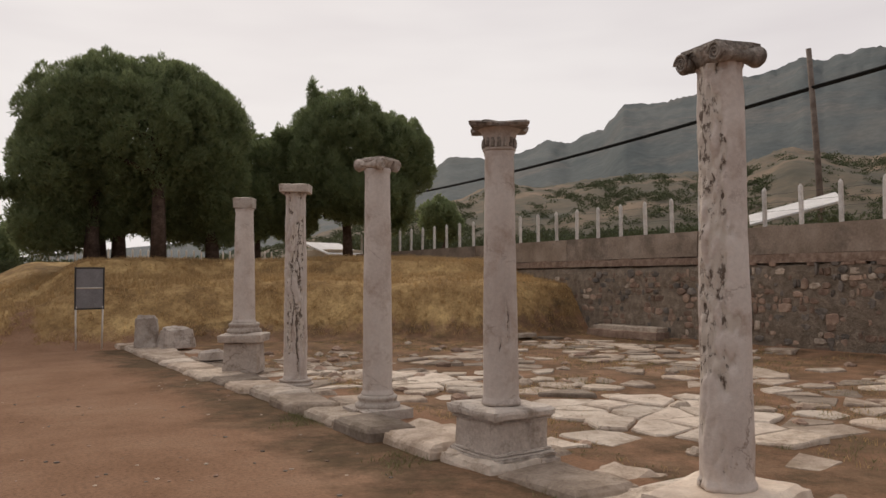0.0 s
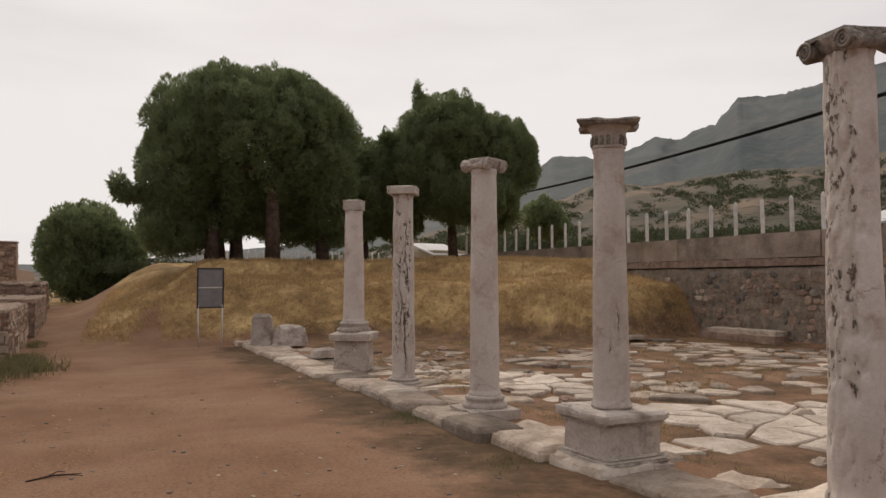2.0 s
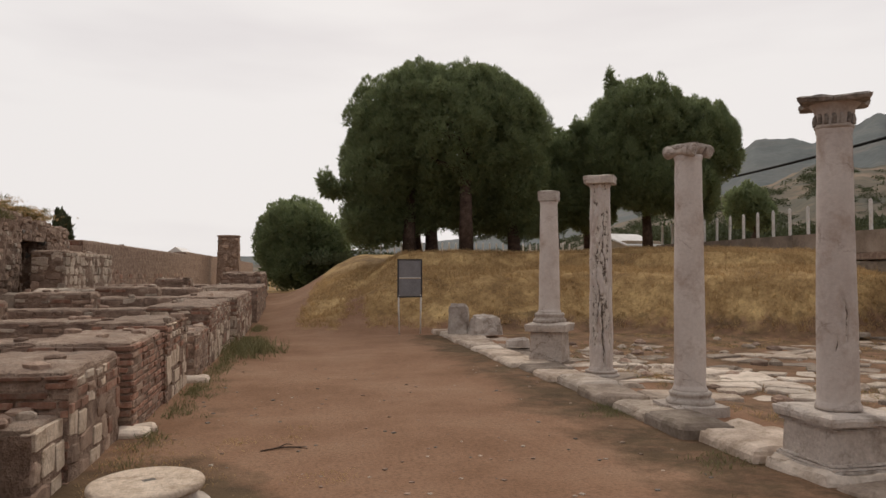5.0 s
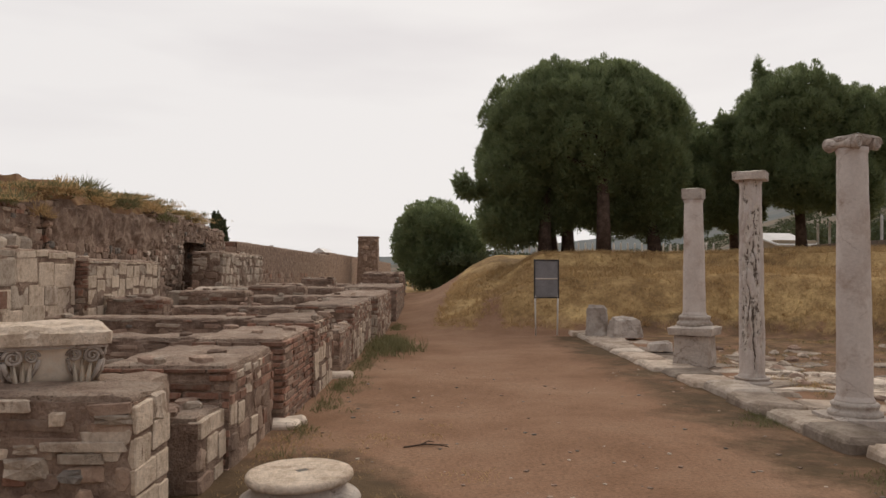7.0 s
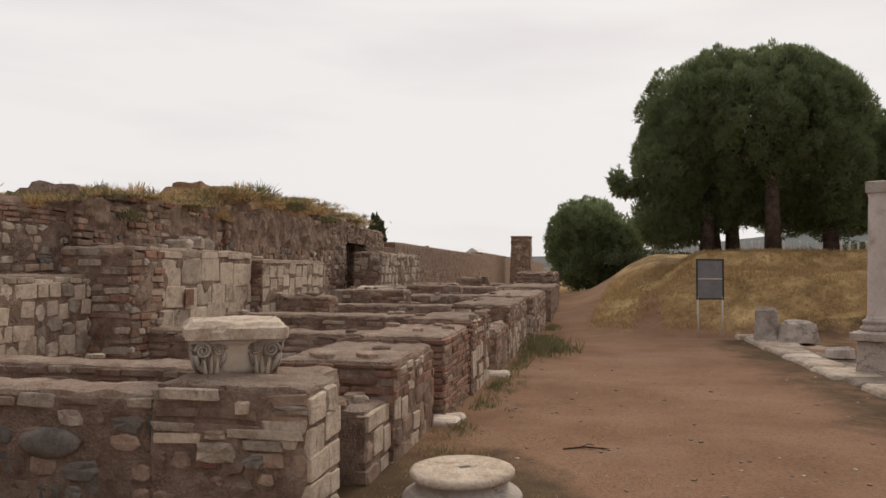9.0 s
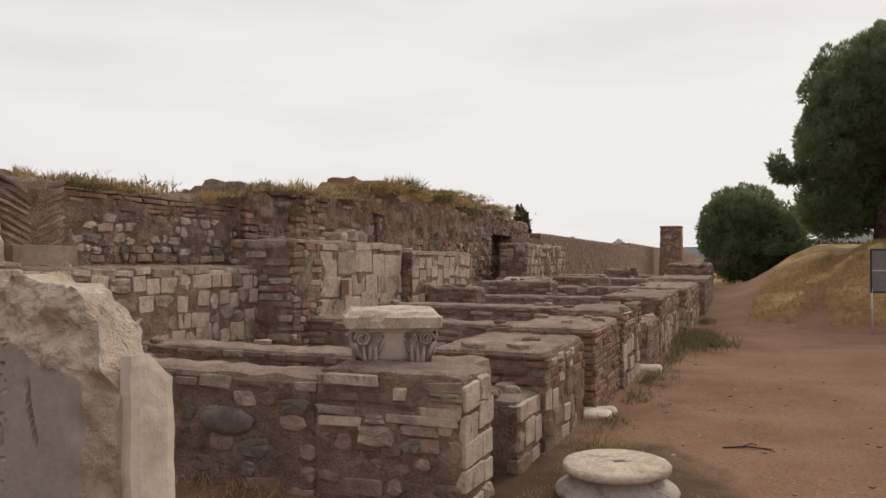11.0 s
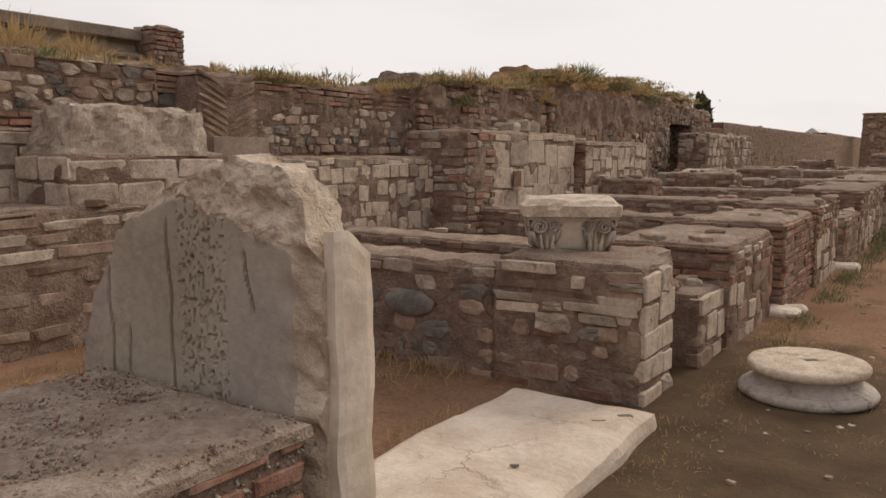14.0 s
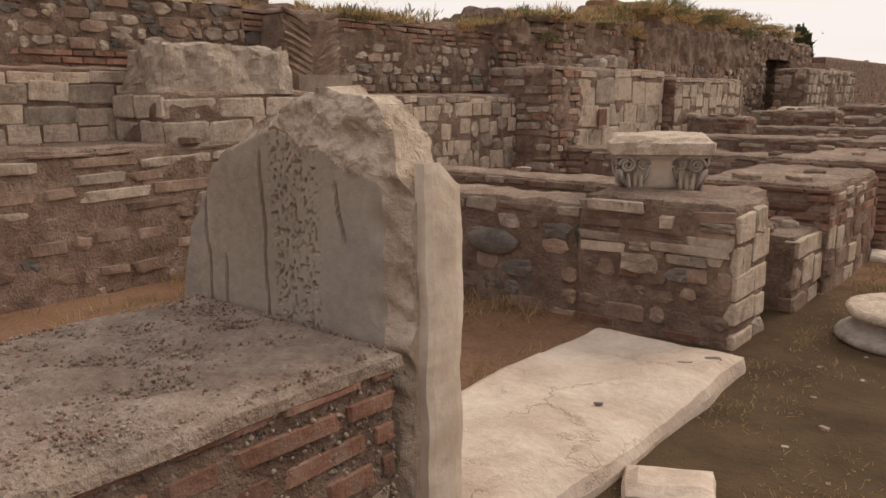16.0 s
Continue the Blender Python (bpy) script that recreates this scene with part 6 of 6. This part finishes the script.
part("wall", bm_mesh("wall", box(2.2, 3.0, 1.2, (0, 0, 0.6), 0.03), M_PLASTER), house)
part("roof", bm_mesh("roof", box(2.5, 2.6, 0.1, (0, -0.5, 0), 0.02), M_ROOF), house, pose(0, 0, 1.4, 16, 0, 0))

for off, dz in ((0.0, 0.0), (0.05, -0.07)):
    line = []
    for k in range(-12, 25):
        f = k / 24
        line.append((34.1 + off + 6.2 * f, 20.9 + 48.3 * f, 10.62 + dz - 1.5 * f * (1 - f) * (1 if k > 0 else 0.6)))
    thing("power_cable", bm_mesh("power_cable", tube(line, [0.062] * len(line), 6), M_RUBBER, True), Matrix(), "dark sagging power cable strung from a wooden pole", "cable", "power cables")

# single stones that stand out in the walls
pier_a = [o for o in bpy.data.objects if o.name.startswith("ruined_pier") and abs(o.location.y - 4.71) < 0.02][0]
for x0, z0, x1, z1, kind in ((-2.66, 0.39, -2.40, 0.53, "pale"), (-2.44, 0.56, -1.97, 0.615, "ashlar"), (-2.60, 0.54, -2.46, 0.60, "pale"), (-2.34, 0.49, -2.09, 0.55, "ashlar"), (-2.40, 0.70, -2.31, 0.78, "marble"), (-2.90, 0.78, -2.52, 0.85, "ashlar"), (-2.15, 0.71, -1.93, 0.77, "pale"), (-2.34, 0.38, -2.2, 0.46, "dark")):
    m = Matrix.Diagonal((x1 - x0, 0.12, z1 - z0, 1))
    m.translation = Vector(((x0 + x1) / 2, 4.42 + 0.028, (z0 + z1) / 2)) - pier_a.location
    part("stone", PIECES[kind][1], pier_a, m)
shop_wall = [o for o in bpy.data.objects if o.name.startswith("cross_wall")][0]
big = bmesh.new()
bmesh.ops.create_icosphere(big, subdivisions=3, radius=1)
for v in big.verts:
    v.co *= 1 + 0.12 * noise.noise(v.co * 2.0)
part("stone", bm_mesh("stone", big, M_DARK, True), shop_wall, Matrix.Translation(Vector((-3.72, 4.45, 0.46)) - shop_wall.location) @ Matrix.Diagonal((0.23, 0.05, 0.10, 1)), "large dark oval stone")


def gravel(name, parent, count, place, sizes, material, seed):
    """Tiny embedded stones over a face of a wall, as one part."""
    r = random.Random(seed)
    vs, fs = [], []
    for _ in range(count):
        c, s = Vector(place(r)) - parent.matrix_basis.translation, r.uniform(*sizes)
        k = len(vs)
        for d in ((1, 0, 0), (-1, 0, 0), (0, 1, 0), (0, -1, 0), (0, 0, 1), (0, 0, -1)):
            vs.append(tuple(c + Vector(d) * s * r.uniform(0.6, 1.3)))
        fs += [(k, k + 2, k + 4), (k + 2, k + 1, k + 4), (k + 1, k + 3, k + 4), (k + 3, k, k + 4), (k + 2, k, k + 5), (k + 1, k + 2, k + 5), (k + 3, k + 1, k + 5), (k, k + 3, k + 5)]
    return tagged(part(name, link_mesh(name, vs, fs, material, True), parent), kind="stuff")


stump = [o for o in bpy.data.objects if o.name.startswith("ruined_wall") and abs(o.location.y - 0.29) < 0.02][0]
for child in stump.children:
    if child.name.startswith("wall_top"):
        child.data.materials[0] = M_SPECKLE
gravel("gravel", stump, 900, lambda r: (r.uniform(-2.84, -1.86), r.uniform(0.1, 1.47), 0.812 + r.uniform(-0.008, 0.005)), (0.003, 0.009), M_FIELD, 61)
gravel("gravel", stump, 3000, lambda r: (r.uniform(-2.84, -1.86), r.uniform(0.1, 1.47), 0.812 + r.uniform(-0.008, 0.005)), (0.003, 0.008), M_BLOCK, 62)
gravel("gravel", stump, 1500, lambda r: (-1.85 + r.uniform(-0.010, 0.001), r.uniform(0.2, 1.47), r.uniform(0.15, 0.76)), (0.003, 0.011), M_BLOCK, 63)
gravel("gravel", stump, 500, lambda r: (-1.85 + r.uniform(-0.010, 0.001), r.uniform(0.2, 1.47), r.uniform(0.15, 0.76)), (0.003, 0.009), M_DARK, 64)
gravel("gravel", stump, 900, lambda r: (r.uniform(-2.84, -1.86), r.uniform(0.1, 1.47), 0.812 + r.uniform(-0.008, 0.005)), (0.003, 0.009), M_BRICK, 65)
for k, (x, y, z, s) in enumerate(((-7.3, 5.7, 2.5, 0.16), (-7.35, 6.6, 2.45, 0.13), (-7.3, 8.6, 2.5, 0.16), (-7.2, 9.9, 2.72, 0.22), (-7.15, 10.7, 2.76, 0.26), (-7.1, 12.2, 2.74, 0.18), (-7.0, 13.9, 3.05, 0.34), (-6.95, 14.6, 3.1, 0.4), (-7.0, 15.4, 3.0, 0.28), (-6.95, 16.6, 3.05, 0.3), (-6.9, 18.0, 3.05, 0.28), (-6.95, 19.0, 2.9, 0.26), (-7.05, 13.2, 2.6, 0.25), (-7.0, 10.3, 2.4, 0.2))):
    shrubs("wall_bush", [(x, y, z - 0.1, s)], M_WEED if k % 2 else M_DRY, "small weedy bush on the high ruin", 700 + k, 260, 0.5, 0.05)["kind"] = ""

for k, (x, y, z, w) in enumerate(((-7.75, 2.6, 2.42, 0.3), (-7.8, 3.2, 2.45, 0.36), (-7.85, 3.8, 2.47, 0.4), (-7.8, 4.4, 2.45, 0.34), (-7.75, 5.1, 2.4, 0.24))):
    shrubs("dry_tussock", [(x, y, z - 0.08, w)], M_DRY, "soft tussock of dry straw-coloured grass on a wall", 760 + k, 700, 0.6, 0.022)["kind"] = ""

# ---- small things ----
thing("red_plate", bm_mesh("red_plate", box(0.02, 0.24, 0.24, (0, 0, 0), 0.003), M_BRICK), pose(-6.10, 10.42, 1.18), "small square red plate fixed to a pale stone", "plate")
twig = thing("twig", bm_mesh("twig", merge(tube([(-0.2, 0, 0.01), (0.0, 0.03, 0.02), (0.2, -0.01, 0.012)], [0.007, 0.008, 0.004], 6), tube([(-0.05, 0.02, 0.018), (0.06, 0.1, 0.03), (0.12, 0.13, 0.012)], [0.006, 0.005, 0.003], 6), tube([(0.03, 0.02, 0.018), (0.1, -0.07, 0.03), (0.2, -0.1, 0.012)], [0.006, 0.005, 0.003], 6)), M_BARK, True), pose(-0.3, 7.0, height(-0.3, 7.0) - 0.004, 0, 0, 15), "dry brown twig lying on the dirt road", "twig")


# ---- grass, weeds and small stones ----
def scatter(name, count, place, length, width, material, label, seed, upright=0.9, category="grass"):
    """Tufts of blades over the ground; place() gives a root or nothing."""
    r = random.Random(seed)
    roots, ways, lens = [], [], []
    while len(roots) < count:
        p = place(r)
        if p is None:
            continue
        tuft = r.randint(4, 9)
        s = r.uniform(0.5, 1.3)
        for _ in range(tuft):
            roots.append((p[0] + r.gauss(0, 0.04), p[1] + r.gauss(0, 0.04), p[2] - 0.01))
            ways.append((r.gauss(0, 0.45), r.gauss(0, 0.45), upright))
            lens.append(length * s * r.uniform(0.6, 1.3))
    rs = np.random.RandomState(seed)
    me = blades(name, roots, ways, lens, width * rs.uniform(0.6, 1.4, len(roots)), material, 0.5, seed)
    return thing(name, me, Matrix(), label, category, kind="stuff")


def on_bank(r):
    x, y = r.uniform(-0.8, 16.0), r.uniform(16.0, 31.0)
    b = bank(x, y)
    if b < 0.1 or grass_cover(x, y)[0] < 0.25 or noise.noise(Vector((x * 0.7, y * 0.7, 2.0))) < r.uniform(-0.7, 0.3):
        return None
    return x, y, height(x, y)


def on_court(r):
    x, y = r.uniform(4.7, 15.8), r.uniform(2.8, 18.0)
    if noise.noise(Vector((x * 0.6, y * 0.6, 5.0))) < r.uniform(-0.1, 0.5):
        return None
    return x, y, height(x, y)


def on_shops(r):
    x, y = r.uniform(-6.2, -2.3), r.uniform(1.9, 20.0)
    if noise.noise(Vector((x * 0.8, y * 0.8, 6.0))) < r.uniform(-0.1, 0.6):
        return None
    return x, y, height(x, y)


def by_wall(r):
    y = r.uniform(6.5, 22.0)
    x = -1.7 + 0.02 * (y - 6) + abs(r.gauss(0, 0.16))
    if noise.noise(Vector((0.0, y * 0.8, 9.0))) < r.uniform(-0.2, 0.5):
        return None
    return x, y, height(x, y)


def clump_by_wall(r):
    return -1.15 + r.gauss(0, 0.28), 15.6 + r.gauss(0, 0.7), height(-1.2, 15.6)


def on_mounds(r):
    y = r.uniform(-1.8, 25.0)
    x = (-7.7 if y < 9.3 else -7.4 if y < 19.5 else -7.9) + r.gauss(0, 0.35)
    z = float(np.interp(y, [-2, 4.8, 5.0, 9.0, 9.6, 12.6, 13, 16.8, 17, 20, 23, 25], [2.4, 2.42, 2.46, 2.5, 2.7, 2.72, 3.05, 3.15, 3.25, 3.2, 3.25, 3.0]))
    if noise.noise(Vector((x * 0.5, y * 0.9, 3.0))) < r.uniform(-0.4, 0.4):
        return None
    return x, y, z


def by_kerb(r):
    y = r.uniform(2.2, 9.0)
    x = 3.35 + r.gauss(0, 0.18)
    if noise.noise(Vector((x, y * 1.3, 4.0))) < r.uniform(-0.1, 0.6):
        return None
    return x, y, height(x, y)


scatter("bank_grass", 80000, on_bank, 0.14, 0.010, M_DRY, "dry yellow grass covering the bank", 31)
scatter("court_grass", 15000, on_court, 0.06, 0.005, M_DRY, "dry grass between paving slabs", 32)
scatter("court_weeds", 16000, on_court, 0.055, 0.006, M_WEED, "greenish weeds between paving slabs", 33)
scatter("shop_weeds", 9000, on_shops, 0.10, 0.007, M_DRY, "dry weeds on the floors of the ruined shops", 34)
scatter("wall_weeds", 4000, by_wall, 0.09, 0.006, M_WEED, "low weeds at the foot of the shop walls", 35)
scatter("weed_clump", 1500, clump_by_wall, 0.22, 0.010, M_WEED, "clump of grey-green weeds beside the wall", 36)
scatter("ruin_grass", 42000, on_mounds, 0.085, 0.007, M_DRY, "dry grass growing on top of the high ruin", 37)
scatter("ruin_weeds", 14000, on_mounds, 0.11, 0.014, M_WEED, "green weeds growing on top of the high ruin", 38)
scatter("kerb_weeds", 1500, by_kerb, 0.055, 0.006, M_WEED, "short weeds along the kerb slabs", 39)


def by_drum(r):
    x, y = r.uniform(-1.75, 0.3), r.uniform(2.3, 8.0)
    if noise.noise(Vector((x * 1.6, y * 1.6, 8.0))) < r.uniform(-0.1, 0.7) + 0.25 * (x + 0.8):
        return None
    return x, y, height(x, y)


scatter("road_straw", 5000, by_drum, 0.045, 0.004, M_DRY, "short dry straw on the dirt by the ruins", 40, 0.35)
pebble_meshes = [bm_mesh("pebble", lump(0.035, 0.028, 0.016, 0.02, 0.006, 500 + k, 9.0), (M_FIELD, M_BLOCK, M_DARK)[k % 3]) for k in range(6)]
road_stones = thing("road_pebbles", None, pose(0, 0, 0), "small pebbles and stones scattered on the dirt road", "pebbles", kind="stuff")
for k in range(230):
    x, y = rng.uniform(-1.5, 3.2), 3.0 + 10 * rng.random() ** 1.4
    s = rng.uniform(0.5, 1.5)
    part("pebble", rng.choice(pebble_meshes), road_stones, pose(x, y, height(x, y) - 0.003, 0, 0, rng.uniform(0, 360)) @ Matrix.Scale(s, 4))
